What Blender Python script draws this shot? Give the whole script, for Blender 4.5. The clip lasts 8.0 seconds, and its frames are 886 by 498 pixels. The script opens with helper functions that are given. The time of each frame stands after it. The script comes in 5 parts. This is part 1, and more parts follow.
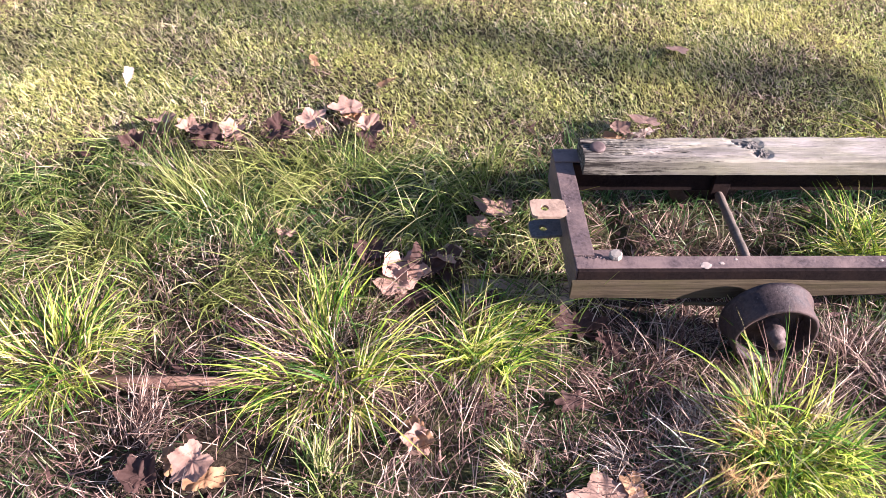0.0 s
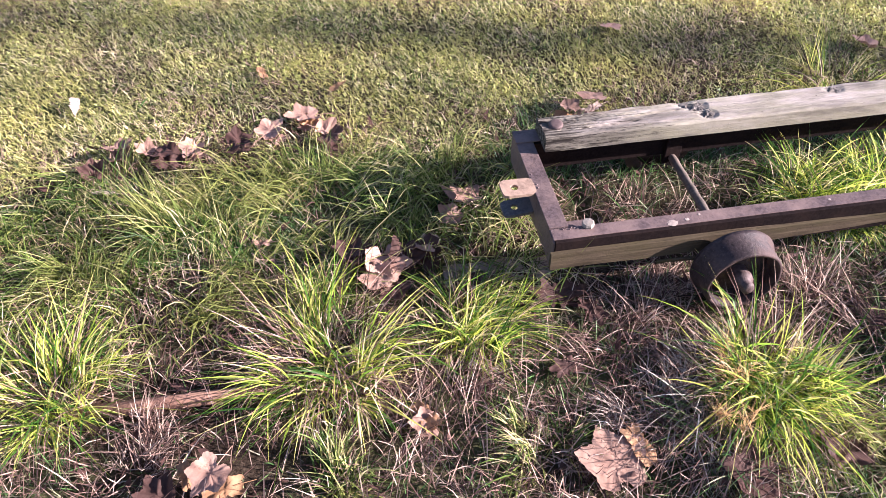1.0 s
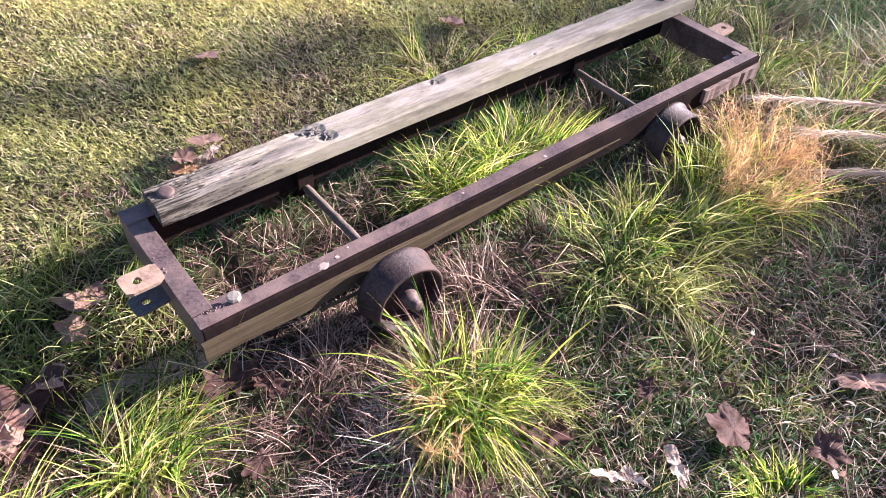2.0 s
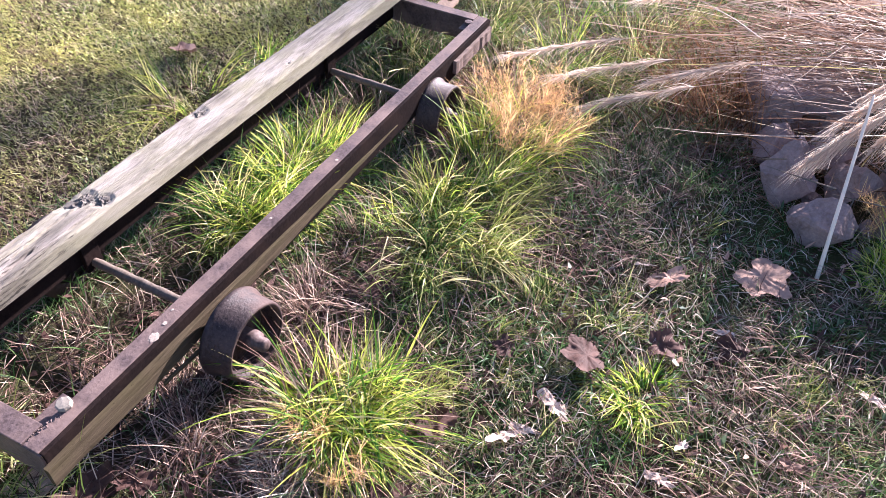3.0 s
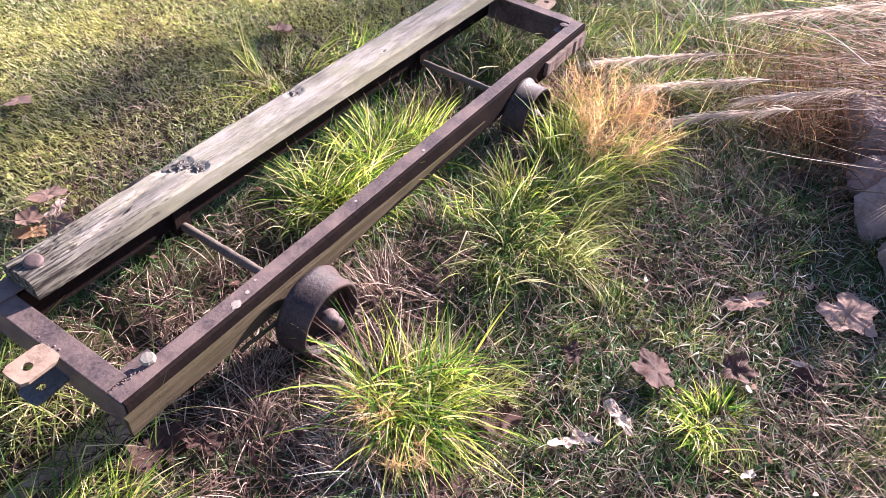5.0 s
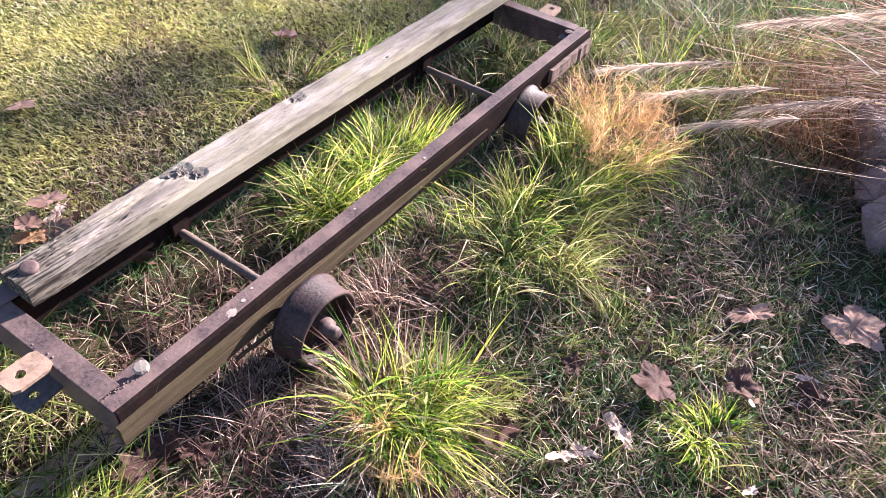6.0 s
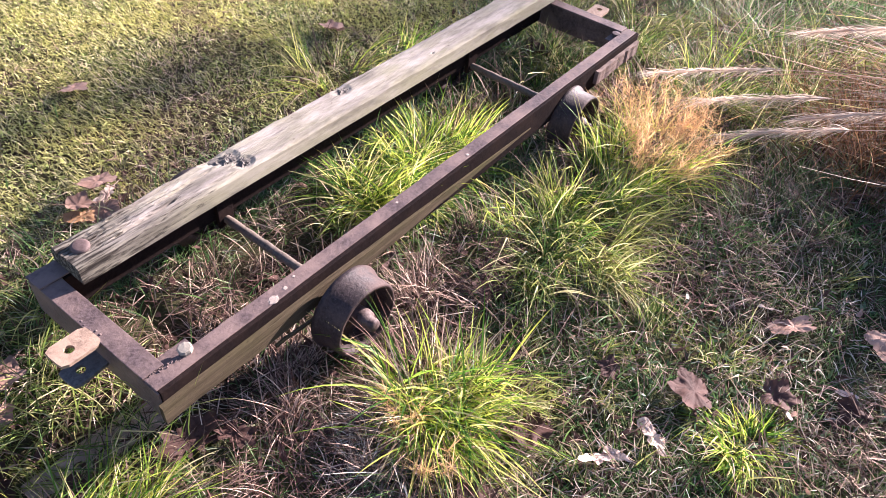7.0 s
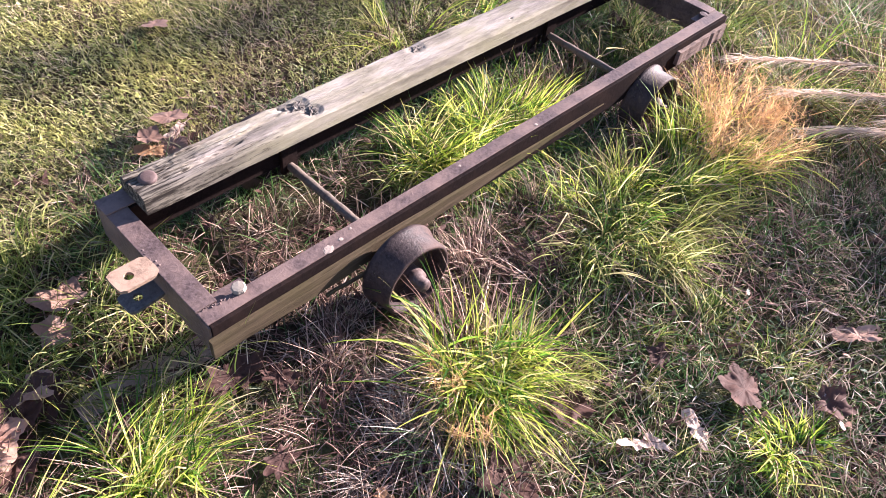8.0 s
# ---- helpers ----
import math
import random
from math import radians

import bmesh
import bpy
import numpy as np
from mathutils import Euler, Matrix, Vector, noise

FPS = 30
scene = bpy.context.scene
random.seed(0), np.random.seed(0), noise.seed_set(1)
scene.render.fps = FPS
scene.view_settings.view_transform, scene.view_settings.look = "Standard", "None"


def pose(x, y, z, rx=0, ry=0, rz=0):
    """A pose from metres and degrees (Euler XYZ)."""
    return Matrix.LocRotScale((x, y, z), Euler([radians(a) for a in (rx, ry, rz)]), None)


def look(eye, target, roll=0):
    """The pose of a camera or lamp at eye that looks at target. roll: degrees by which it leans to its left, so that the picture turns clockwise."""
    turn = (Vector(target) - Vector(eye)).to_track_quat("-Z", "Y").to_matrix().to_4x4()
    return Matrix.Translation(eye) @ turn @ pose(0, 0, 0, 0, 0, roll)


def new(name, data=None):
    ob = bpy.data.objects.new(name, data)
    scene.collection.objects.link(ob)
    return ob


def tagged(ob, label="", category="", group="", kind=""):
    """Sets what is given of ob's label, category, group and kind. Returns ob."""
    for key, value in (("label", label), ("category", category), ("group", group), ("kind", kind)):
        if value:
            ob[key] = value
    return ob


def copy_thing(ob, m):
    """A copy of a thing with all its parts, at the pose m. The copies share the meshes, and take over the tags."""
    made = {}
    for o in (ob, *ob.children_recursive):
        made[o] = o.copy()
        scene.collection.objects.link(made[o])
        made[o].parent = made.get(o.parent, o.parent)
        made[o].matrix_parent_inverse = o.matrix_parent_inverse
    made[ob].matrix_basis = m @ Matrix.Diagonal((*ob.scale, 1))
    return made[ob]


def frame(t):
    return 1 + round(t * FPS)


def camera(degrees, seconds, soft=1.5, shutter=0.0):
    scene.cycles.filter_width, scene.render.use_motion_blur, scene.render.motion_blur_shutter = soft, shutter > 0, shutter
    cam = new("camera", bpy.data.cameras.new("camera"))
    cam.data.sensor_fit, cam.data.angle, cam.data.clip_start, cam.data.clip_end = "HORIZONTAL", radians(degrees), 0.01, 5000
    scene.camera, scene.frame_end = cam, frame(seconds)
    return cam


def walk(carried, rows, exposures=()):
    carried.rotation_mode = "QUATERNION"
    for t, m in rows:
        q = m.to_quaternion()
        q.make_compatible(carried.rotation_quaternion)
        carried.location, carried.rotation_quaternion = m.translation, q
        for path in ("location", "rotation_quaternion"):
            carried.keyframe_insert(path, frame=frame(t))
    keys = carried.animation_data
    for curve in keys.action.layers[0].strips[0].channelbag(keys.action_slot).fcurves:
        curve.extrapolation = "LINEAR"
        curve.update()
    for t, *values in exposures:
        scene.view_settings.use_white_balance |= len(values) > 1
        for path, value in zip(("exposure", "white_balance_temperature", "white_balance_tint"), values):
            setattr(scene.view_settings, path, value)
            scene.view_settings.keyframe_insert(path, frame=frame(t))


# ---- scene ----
cam = camera(62.4, 8.0, 0.6)
PATH = [
    (0, (-0.45, -1.411, 1.779), (-0.386, -0.003, 0.36), 1.7),
    (0.5, (-0.632, -1.515, 1.803), (-0.696, -0.111, 0.38), -1.5),
    (1, (-0.563, -1.478, 1.801), (-0.351, -0.083, 0.384), -1.0),
    (1.5, (-0.334, -1.374, 1.776), (0.277, -0.101, 0.36), 1.6),
    (1.7, (-0.287, -1.336, 1.764), (0.465, -0.139, 0.349), 2.8),
    (2.8, (-0.412, -1.106, 1.771), (0.867, -0.424, 0.392), 4.1),
    (3, (-0.404, -1.116, 1.766), (0.922, -0.532, 0.387), 4.0),
    (3.5, (-0.361, -1.167, 1.76), (1.019, -0.745, 0.375), 4.9),
    (4, (-0.378, -1.142, 1.771), (0.983, -0.649, 0.39), 6.1),
    (4.5, (-0.422, -1.086, 1.751), (0.873, -0.443, 0.37), 6.1),
    (5, (-0.45, -1.061, 1.755), (0.8, -0.347, 0.367), 5.8),
    (6.5, (-0.398, -1.074, 1.75), (0.835, -0.319, 0.368), 5.6),
    (7, (-0.438, -1.047, 1.755), (0.753, -0.249, 0.361), 6.0),
    (7.5, (-0.469, -1.035, 1.749), (0.672, -0.189, 0.341), 6.5),
    (8, (-0.444, -1.041, 1.725), (0.614, -0.175, 0.266), 8.0),
]
walk(cam, [(t, look(eye, target, roll)) for t, eye, target, roll in PATH], exposures=[(0, 2.22, 5350, 24), (0.5, 1.98, 5300, 25), (1.0, 2.12, 5350, 25), (1.5, 2.2, 5400, 25), (3.0, 2.38, 5250, 23), (5.0, 2.3, 5350, 23), (8.0, 2.3, 5500, 24)])

# ---- light: low warm sun from +x, clear sky ----
SUN_AZ, SUN_EL = -15.0, 22.0
to_sun = Vector((math.cos(radians(SUN_EL)) * math.cos(radians(SUN_AZ)), math.cos(radians(SUN_EL)) * math.sin(radians(SUN_AZ)), math.sin(radians(SUN_EL))))
world = bpy.data.worlds.new("sky")
scene.world = world
world.use_nodes = True
sky = world.node_tree.nodes.new("ShaderNodeTexSky")
sky.sky_type, sky.sun_disc = "NISHITA", False
sky.sun_elevation, sky.sun_rotation = radians(SUN_EL), radians(90 - SUN_AZ)
world.node_tree.links.new(sky.outputs[0], world.node_tree.nodes["Background"].inputs[0])
world.node_tree.nodes["Background"].inputs[1].default_value = 0.05
sun = new("sun", bpy.data.lights.new("sun", "SUN"))
sun.data.energy, sun.data.angle, sun.data.color = 5.0, radians(0.6), (1.0, 0.87, 0.70)
sun.matrix_world = look(to_sun * 30, (0, 0, 0))

rng = np.random.default_rng(7)


# ---- materials ----
def material(name):
    m = bpy.data.materials.new(name)
    m.use_nodes = True
    nt = m.node_tree
    return m, nt, nt.nodes["Principled BSDF"]


def node(nt, kind, **values):
    n = nt.nodes.new(kind)
    for k, v in values.items():
        n.inputs[k.replace("_", " ")].default_value = v
    return n


def ramp(nt, fac, stops):
    r = nt.nodes.new("ShaderNodeValToRGB")
    els = r.color_ramp.elements
    while len(els) < len(stops):
        els.new(0.5)
    for e, (p, c) in zip(els, stops):
        e.position, e.color = p, (*c, 1)
    nt.links.new(fac, r.inputs[0])
    return r.outputs[0]


def mix(nt, fac, a, b, how="MIX"):
    n = nt.nodes.new("ShaderNodeMix")
    n.data_type, n.blend_type = "RGBA", how
    for sock, v in ((n.inputs[0], fac), (n.inputs[6], a), (n.inputs[7], b)):
        if isinstance(v, (float, int)):
            sock.default_value = v
        elif isinstance(v, tuple):
            sock.default_value = (*v, 1)
        else:
            nt.links.new(v, sock)
    return n.outputs[2]


def coords(nt, scale=(1, 1, 1)):
    c = nt.nodes.new("ShaderNodeTexCoord")
    m = nt.nodes.new("ShaderNodeMapping")
    m.inputs["Scale"].default_value = scale
    nt.links.new(c.outputs["Object"], m.inputs[0])
    return m.outputs[0]


def noise_at(nt, vec, scale, detail=4.0, rough=0.55):
    n = node(nt, "ShaderNodeTexNoise", Scale=scale, Detail=detail, Roughness=rough)
    nt.links.new(vec, n.inputs["Vector"])
    return n.outputs["Fac"]


def bump(nt, bsdf, height, strength, distance):
    b = node(nt, "ShaderNodeBump", Strength=strength, Distance=distance)
    nt.links.new(height, b.inputs["Height"])
    nt.links.new(b.outputs[0], bsdf.inputs["Normal"])


def blade_material(name, stops, patch=None, through_light=0.36, rough=0.45, bare=None):
    """Leaf blades: colour by blade, patches over the ground, light passes through."""
    m, nt, b = material(name)
    geo = nt.nodes.new("ShaderNodeNewGeometry")
    col = ramp(nt, geo.outputs["Random Per Island"], stops)
    if patch:
        n = noise_at(nt, coords(nt), 2.3, 3)
        f = ramp(nt, n, [(0.42, (0, 0, 0)), (0.62, (1, 1, 1))])
        col = mix(nt, f, col, mix(nt, 0.6, col, patch))
    if bare:
        f = ramp(nt, noise_at(nt, coords(nt), 3.7, 4, 0.65), [(0.53, (0, 0, 0)), (0.69, (1, 1, 1))])
        col = mix(nt, f, col, mix(nt, 0.65, col, bare))
    b.inputs["Roughness"].default_value = rough
    b.inputs["Specular IOR Level"].default_value = 0.2 if rough < 0.5 else 0.06
    nt.links.new(col, b.inputs["Base Color"])
    tr = nt.nodes.new("ShaderNodeBsdfTranslucent")
    nt.links.new(col, tr.inputs[0])
    mx = nt.nodes.new("ShaderNodeMixShader")
    mx.inputs[0].default_value = through_light
    nt.links.new(b.outputs[0], mx.inputs[1])
    nt.links.new(tr.outputs[0], mx.inputs[2])
    nt.links.new(mx.outputs[0], nt.nodes["Material Output"].inputs[0])
    return m


LAWN = blade_material("lawn_blades", [(0, (0.03, 0.034, 0.010)), (0.25, (0.20, 0.23, 0.06)), (0.5, (0.46, 0.45, 0.15)), (0.75, (0.66, 0.57, 0.28)), (1, (0.82, 0.70, 0.48))], (0.68, 0.62, 0.18), bare=(0.25, 0.19, 0.11))
CLOVER = blade_material("clover_leaflets", [(0, (0.10, 0.16, 0.04)), (0.4, (0.28, 0.34, 0.09)), (0.8, (0.52, 0.54, 0.17)), (1, (0.64, 0.58, 0.26))], (0.66, 0.62, 0.16), bare=(0.24, 0.20, 0.10))
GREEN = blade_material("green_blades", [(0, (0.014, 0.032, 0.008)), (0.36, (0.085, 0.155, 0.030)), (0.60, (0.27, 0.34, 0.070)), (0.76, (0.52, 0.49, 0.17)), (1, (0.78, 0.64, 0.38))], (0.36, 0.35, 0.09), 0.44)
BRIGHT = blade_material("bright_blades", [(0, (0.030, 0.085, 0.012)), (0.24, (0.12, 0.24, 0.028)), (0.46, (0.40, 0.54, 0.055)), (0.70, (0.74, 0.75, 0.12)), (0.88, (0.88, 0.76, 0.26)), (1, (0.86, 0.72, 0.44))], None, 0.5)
MIXED = blade_material("mixed_blades", [(0, (0.010, 0.020, 0.008)), (0.35, (0.065, 0.14, 0.038)), (0.72, (0.22, 0.34, 0.10)), (0.86, (0.42, 0.33, 0.21)), (1, (0.66, 0.53, 0.40))], (0.09, 0.18, 0.05), bare=(0.34, 0.24, 0.18))
STRAW = blade_material("straw_strands", [(0, (0.018, 0.011, 0.009)), (0.42, (0.125, 0.074, 0.057)), (0.70, (0.46, 0.305, 0.225)), (1, (0.80, 0.61, 0.47))], (0.22, 0.12, 0.10), 0.15, 0.55)
REED = blade_material("reed_strands", [(0, (0.10, 0.054, 0.036)), (0.35, (0.28, 0.18, 0.13)), (0.7, (0.54, 0.385, 0.30)), (0.92, (0.78, 0.61, 0.48)), (1, (0.62, 0.52, 0.14))], None, 0.4, 0.5)
PLUME = blade_material("plume_hairs", [(0, (0.62, 0.48, 0.39)), (1, (0.90, 0.77, 0.64))], None, 0.6, 0.7)
STALK = blade_material("pale_stalk", [(0, (0.84, 0.70, 0.58)), (1, (0.88, 0.74, 0.61))], None, 0.1, 0.5)
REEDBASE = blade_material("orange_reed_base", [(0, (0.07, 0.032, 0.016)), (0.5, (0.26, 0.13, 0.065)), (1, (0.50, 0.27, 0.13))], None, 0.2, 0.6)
SEED = blade_material("seed_hairs", [(0, (0.60, 0.33, 0.15)), (0.6, (0.82, 0.52, 0.28)), (1, (0.88, 0.66, 0.25))], None, 0.5, 0.6)
PALESTRAW = blade_material("bleached_straw", [(0, (0.20, 0.15, 0.12)), (0.35, (0.46, 0.35, 0.27)), (0.7, (0.70, 0.57, 0.45)), (1, (0.88, 0.76, 0.62))], None, 0.2, 0.6)
WEED = blade_material("weed_leaves", [(0, (0.035, 0.075, 0.03)), (0.6, (0.11, 0.17, 0.075)), (1, (0.27, 0.30, 0.18))], None, 0.3)


def soil_material():
    m, nt, b = material("soil_and_thatch")
    v = coords(nt)
    fine = noise_at(nt, v, 60, 8, 0.7)
    col = ramp(nt, fine, [(0.3, (0.012, 0.008, 0.006)), (0.5, (0.045, 0.031, 0.021)), (0.72, (0.13, 0.092, 0.062))])
    big = ramp(nt, noise_at(nt, v, 1.3, 4), [(0.4, (0, 0, 0)), (0.6, (1, 1, 1))])
    col = mix(nt, big, col, mix(nt, 0.5, col, (0.10, 0.12, 0.04)))
    nt.links.new(col, b.inputs["Base Color"])
    b.inputs["Roughness"].default_value = 1.0
    b.inputs["Specular IOR Level"].default_value = 0.03
    bump(nt, b, fine, 0.8, 0.02)
    return m


def rust_material(name, dark, mid, orange, amount, rough=0.6, metal=0.12):
    m, nt, b = material(name)
    v = coords(nt)
    fine = noise_at(nt, v, 90, 8, 0.65)
    big = noise_at(nt, v, 9, 6, 0.6)
    col = ramp(nt, fine, [(0.3, dark), (0.62, mid)])
    f = ramp(nt, big, [(0.55 - amount * 0.3, (0, 0, 0)), (0.85 - amount * 0.3, (1, 1, 1))])
    col = mix(nt, f, col, orange)
    dust = ramp(nt, noise_at(nt, v, 170, 4, 0.8), [(0.6, (0, 0, 0)), (0.72, (1, 1, 1))])
    col = mix(nt, dust, col, mix(nt, 0.3 if metal else 0.04, col, (0.34, 0.25, 0.21)))
    nt.links.new(col, b.inputs["Base Color"])
    b.inputs["Metallic"].default_value = metal
    b.inputs["Specular IOR Level"].default_value = 0.18 if metal else 0.02
    rr = ramp(nt, big, [(0.3, (rough - 0.12,) * 3), (0.7, (rough + 0.15,) * 3)])
    nt.links.new(rr, b.inputs["Roughness"])
    bump(nt, b, fine, 0.5, 0.004)
    return m


def wood_material(name, light, mid, dark, moss=None, rot_to=None):
    m, nt, b = material(name)
    grain = noise_at(nt, coords(nt, (2.2, 60, 60)), 1.6, 8, 0.7)
    fibre = noise_at(nt, coords(nt, (6, 260, 260)), 1.5, 4, 0.6)
    patch = noise_at(nt, coords(nt, (1.5, 5, 5)), 1.7, 5, 0.6)
    col = ramp(nt, grain, [(0.28, dark), (0.45, mid), (0.68, light)])
    col = mix(nt, 0.55, col, ramp(nt, fibre, [(0.3, mid), (0.7, light)]), "MIX")
    col = mix(nt, ramp(nt, patch, [(0.45, (0, 0, 0)), (0.7, (1, 1, 1))]), col, mix(nt, 0.55, col, moss or mid))
    speck = ramp(nt, noise_at(nt, coords(nt), 120, 4, 0.7), [(0.62, (0, 0, 0)), (0.7, (1, 1, 1))])
    col = mix(nt, speck, col, mix(nt, 0.6, col, dark))
    streak = ramp(nt, noise_at(nt, coords(nt, (1.1, 34, 34)), 2.1, 6, 0.75), [(0.58, (0, 0, 0)), (0.66, (1, 1, 1))])
    col = mix(nt, streak, col, mix(nt, 0.16 if rot_to else 0.55, col, dark))
    if rot_to:
        # grey-pink bleaching in blotches, olive film on the edges, small dark pits
        blotch = ramp(nt, noise_at(nt, coords(nt, (2.4, 7, 7)), 2.6, 6, 0.65), [(0.44, (0, 0, 0)), (0.62, (1, 1, 1))])
        col = mix(nt, blotch, col, mix(nt, 0.6, col, (0.43, 0.36, 0.32)))
        dirt = ramp(nt, noise_at(nt, coords(nt, (5, 16, 16)), 2.2, 7, 0.7), [(0.55, (0, 0, 0)), (0.70, (1, 1, 1))])
        col = mix(nt, dirt, col, mix(nt, 0.5, col, (0.15, 0.125, 0.085)))
        side = nt.nodes.new("ShaderNodeSeparateXYZ")
        nt.links.new(coords(nt), side.inputs[0])
        rim = nt.nodes.new("ShaderNodeMapRange")
        rim.inputs[1].default_value, rim.inputs[2].default_value, rim.inputs[3].default_value, rim.inputs[4].default_value = 0.418, 0.470, 0.28, -0.12
        nt.links.new(side.outputs[1], rim.inputs[0])
        film = nt.nodes.new("ShaderNodeMath")
        nt.links.new(noise_at(nt, coords(nt, (3, 10, 10)), 2.4, 6, 0.7), film.inputs[0])
        nt.links.new(rim.outputs[0], film.inputs[1])
        col = mix(nt, ramp(nt, film.outputs[0], [(0.50, (0, 0, 0)), (0.74, (1, 1, 1))]), col, mix(nt, 0.42, col, (0.235, 0.215, 0.115)))
        pits = ramp(nt, noise_at(nt, coords(nt, (14, 30, 30)), 2.4, 3, 0.6), [(0.70, (0, 0, 0)), (0.74, (1, 1, 1))])
        col = mix(nt, pits, col, mix(nt, 0.75, col, dark))
        sep = nt.nodes.new("ShaderNodeSeparateXYZ")
        nt.links.new(coords(nt), sep.inputs[0])
        away = nt.nodes.new("ShaderNodeMapRange")
        away.inputs[1].default_value, away.inputs[2].default_value, away.inputs[3].default_value, away.inputs[4].default_value = 0.05, rot_to, 0.10, -0.10
        nt.links.new(sep.outputs[0], away.inputs[0])
        add = nt.nodes.new("ShaderNodeMath")
        nt.links.new(noise_at(nt, coords(nt, (6, 100, 60)), 1.3, 8, 0.8), add.inputs[0])
        nt.links.new(away.outputs[0], add.inputs[1])
        stain = nt.nodes.new("ShaderNodeMath")
        nt.links.new(noise_at(nt, coords(nt, (2, 9, 9)), 2.0, 5, 0.65), stain.inputs[0])
        nt.links.new(away.outputs[0], stain.inputs[1])
        col = mix(nt, ramp(nt, stain.outputs[0], [(0.40, (0, 0, 0)), (0.58, (1, 1, 1))]), col, mix(nt, 0.72, col, (0.12, 0.10, 0.084)))
        col = mix(nt, ramp(nt, add.outputs[0], [(0.54, (0, 0, 0)), (0.62, (1, 1, 1))]), col, mix(nt, 0.88, col, (0.012, 0.009, 0.008)))
    nt.links.new(col, b.inputs["Base Color"])
    b.inputs["Roughness"].default_value = 0.95
    b.inputs["Specular IOR Level"].default_value = 0.06
    bump(nt, b, grain, 0.7, 0.006)
    return m


def concrete_material(name, a, c):
    m, nt, b = material(name)
    v = coords(nt)
    fine, big = noise_at(nt, v, 70, 8, 0.7), noise_at(nt, v, 6, 5, 0.6)
    col = mix(nt, 0.5, ramp(nt, fine, [(0.3, a), (0.7, c)]), ramp(nt, big, [(0.35, a), (0.65, c)]))
    nt.links.new(col, b.inputs["Base Color"])
    b.inputs["Roughness"].default_value = 0.95
    b.inputs["Specular IOR Level"].default_value = 0.1
    bump(nt, b, fine, 0.7, 0.006)
    return m


def dead_leaf_material(name, a, c, vein):
    m, nt, b = material(name)
    v = coords(nt)
    info = nt.nodes.new("ShaderNodeObjectInfo")
    col = ramp(nt, noise_at(nt, v, 14, 6, 0.65), [(0.32, a), (0.68, c)])
    spots = ramp(nt, noise_at(nt, v, 55, 3, 0.6), [(0.63, (0, 0, 0)), (0.70, (1, 1, 1))])
    col = mix(nt, spots, col, mix(nt, 0.6, col, vein))
    hs = node(nt, "ShaderNodeHueSaturation")
    val = nt.nodes.new("ShaderNodeMapRange")
    val.inputs[3].default_value, val.inputs[4].default_value = 0.75, 1.25
    nt.links.new(info.outputs["Random"], val.inputs[0])
    nt.links.new(val.outputs[0], hs.inputs["Value"])
    nt.links.new(col, hs.inputs["Color"])
    nt.links.new(hs.outputs[0], b.inputs["Base Color"])
    b.inputs["Roughness"].default_value = 0.7
    b.inputs["Specular IOR Level"].default_value = 0.12
    bump(nt, b, noise_at(nt, v, 35, 5, 0.6), 0.6, 0.004)
    tr = nt.nodes.new("ShaderNodeBsdfTranslucent")
    nt.links.new(hs.outputs[0], tr.inputs[0])
    mx = nt.nodes.new("ShaderNodeMixShader")
    mx.inputs[0].default_value = 0.15
    nt.links.new(b.outputs[0], mx.inputs[1])
    nt.links.new(tr.outputs[0], mx.inputs[2])
    nt.links.new(mx.outputs[0], nt.nodes["Material Output"].inputs[0])
    return m


SOIL = soil_material()
STEEL = rust_material("rusty_painted_steel", (0.042, 0.028, 0.026), (0.128, 0.089, 0.084), (0.205, 0.138, 0.116), 0.55, 0.55)
CAST = rust_material("rusty_cast_iron", (0.018, 0.012, 0.012), (0.050, 0.033, 0.032), (0.105, 0.066, 0.056), 0.40, 0.6)
AXLE = rust_material("grey_brown_rod", (0.06, 0.045, 0.038), (0.17, 0.135, 0.11), (0.19, 0.14, 0.11), 0.4, 0.6)
GREYSTEEL = rust_material("dull_grey_steel", (0.07, 0.060, 0.056), (0.16, 0.14, 0.13), (0.15, 0.115, 0.10), 0.3, 0.7, 0.05)
RUSTY = rust_material("orange_rusty_plate", (0.13, 0.08, 0.058), (0.30, 0.205, 0.145), (0.37, 0.25, 0.175), 0.6, 0.7)
PIPE = rust_material("rust_brown_pipe", (0.10, 0.05, 0.035), (0.24, 0.13, 0.09), (0.32, 0.18, 0.12), 0.6, 0.75)
# near-black base colour carries the shade below flange and plank
SHADESTEEL = rust_material("shade_darkened_steel", (0.007, 0.005, 0.005), (0.018, 0.012, 0.011), (0.026, 0.016, 0.013), 0.3, 0.85, 0.0)
BOLT = rust_material("rusty_bolt_steel", (0.05, 0.033, 0.031), (0.115, 0.080, 0.074), (0.13, 0.085, 0.074), 0.5, 0.55)
BOLT_GREY = rust_material("dusty_grey_bolt_steel", (0.20, 0.17, 0.135), (0.34, 0.29, 0.235), (0.32, 0.26, 0.20), 0.4, 0.6)
WOOD = wood_material("weathered_grey_wood", (0.345, 0.292, 0.238), (0.230, 0.194, 0.156), (0.035, 0.028, 0.023), (0.30, 0.275, 0.165), 0.75)
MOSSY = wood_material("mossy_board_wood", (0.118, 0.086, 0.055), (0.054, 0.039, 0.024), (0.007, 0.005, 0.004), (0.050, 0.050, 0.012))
PEELING = wood_material("pinkish_peeling_wood", (0.26, 0.19, 0.16), (0.15, 0.105, 0.09), (0.04, 0.028, 0.024))
ROTTEN = wood_material("rotten_dark_wood", (0.30, 0.26, 0.22), (0.12, 0.10, 0.085), (0.010, 0.005, 0.004))
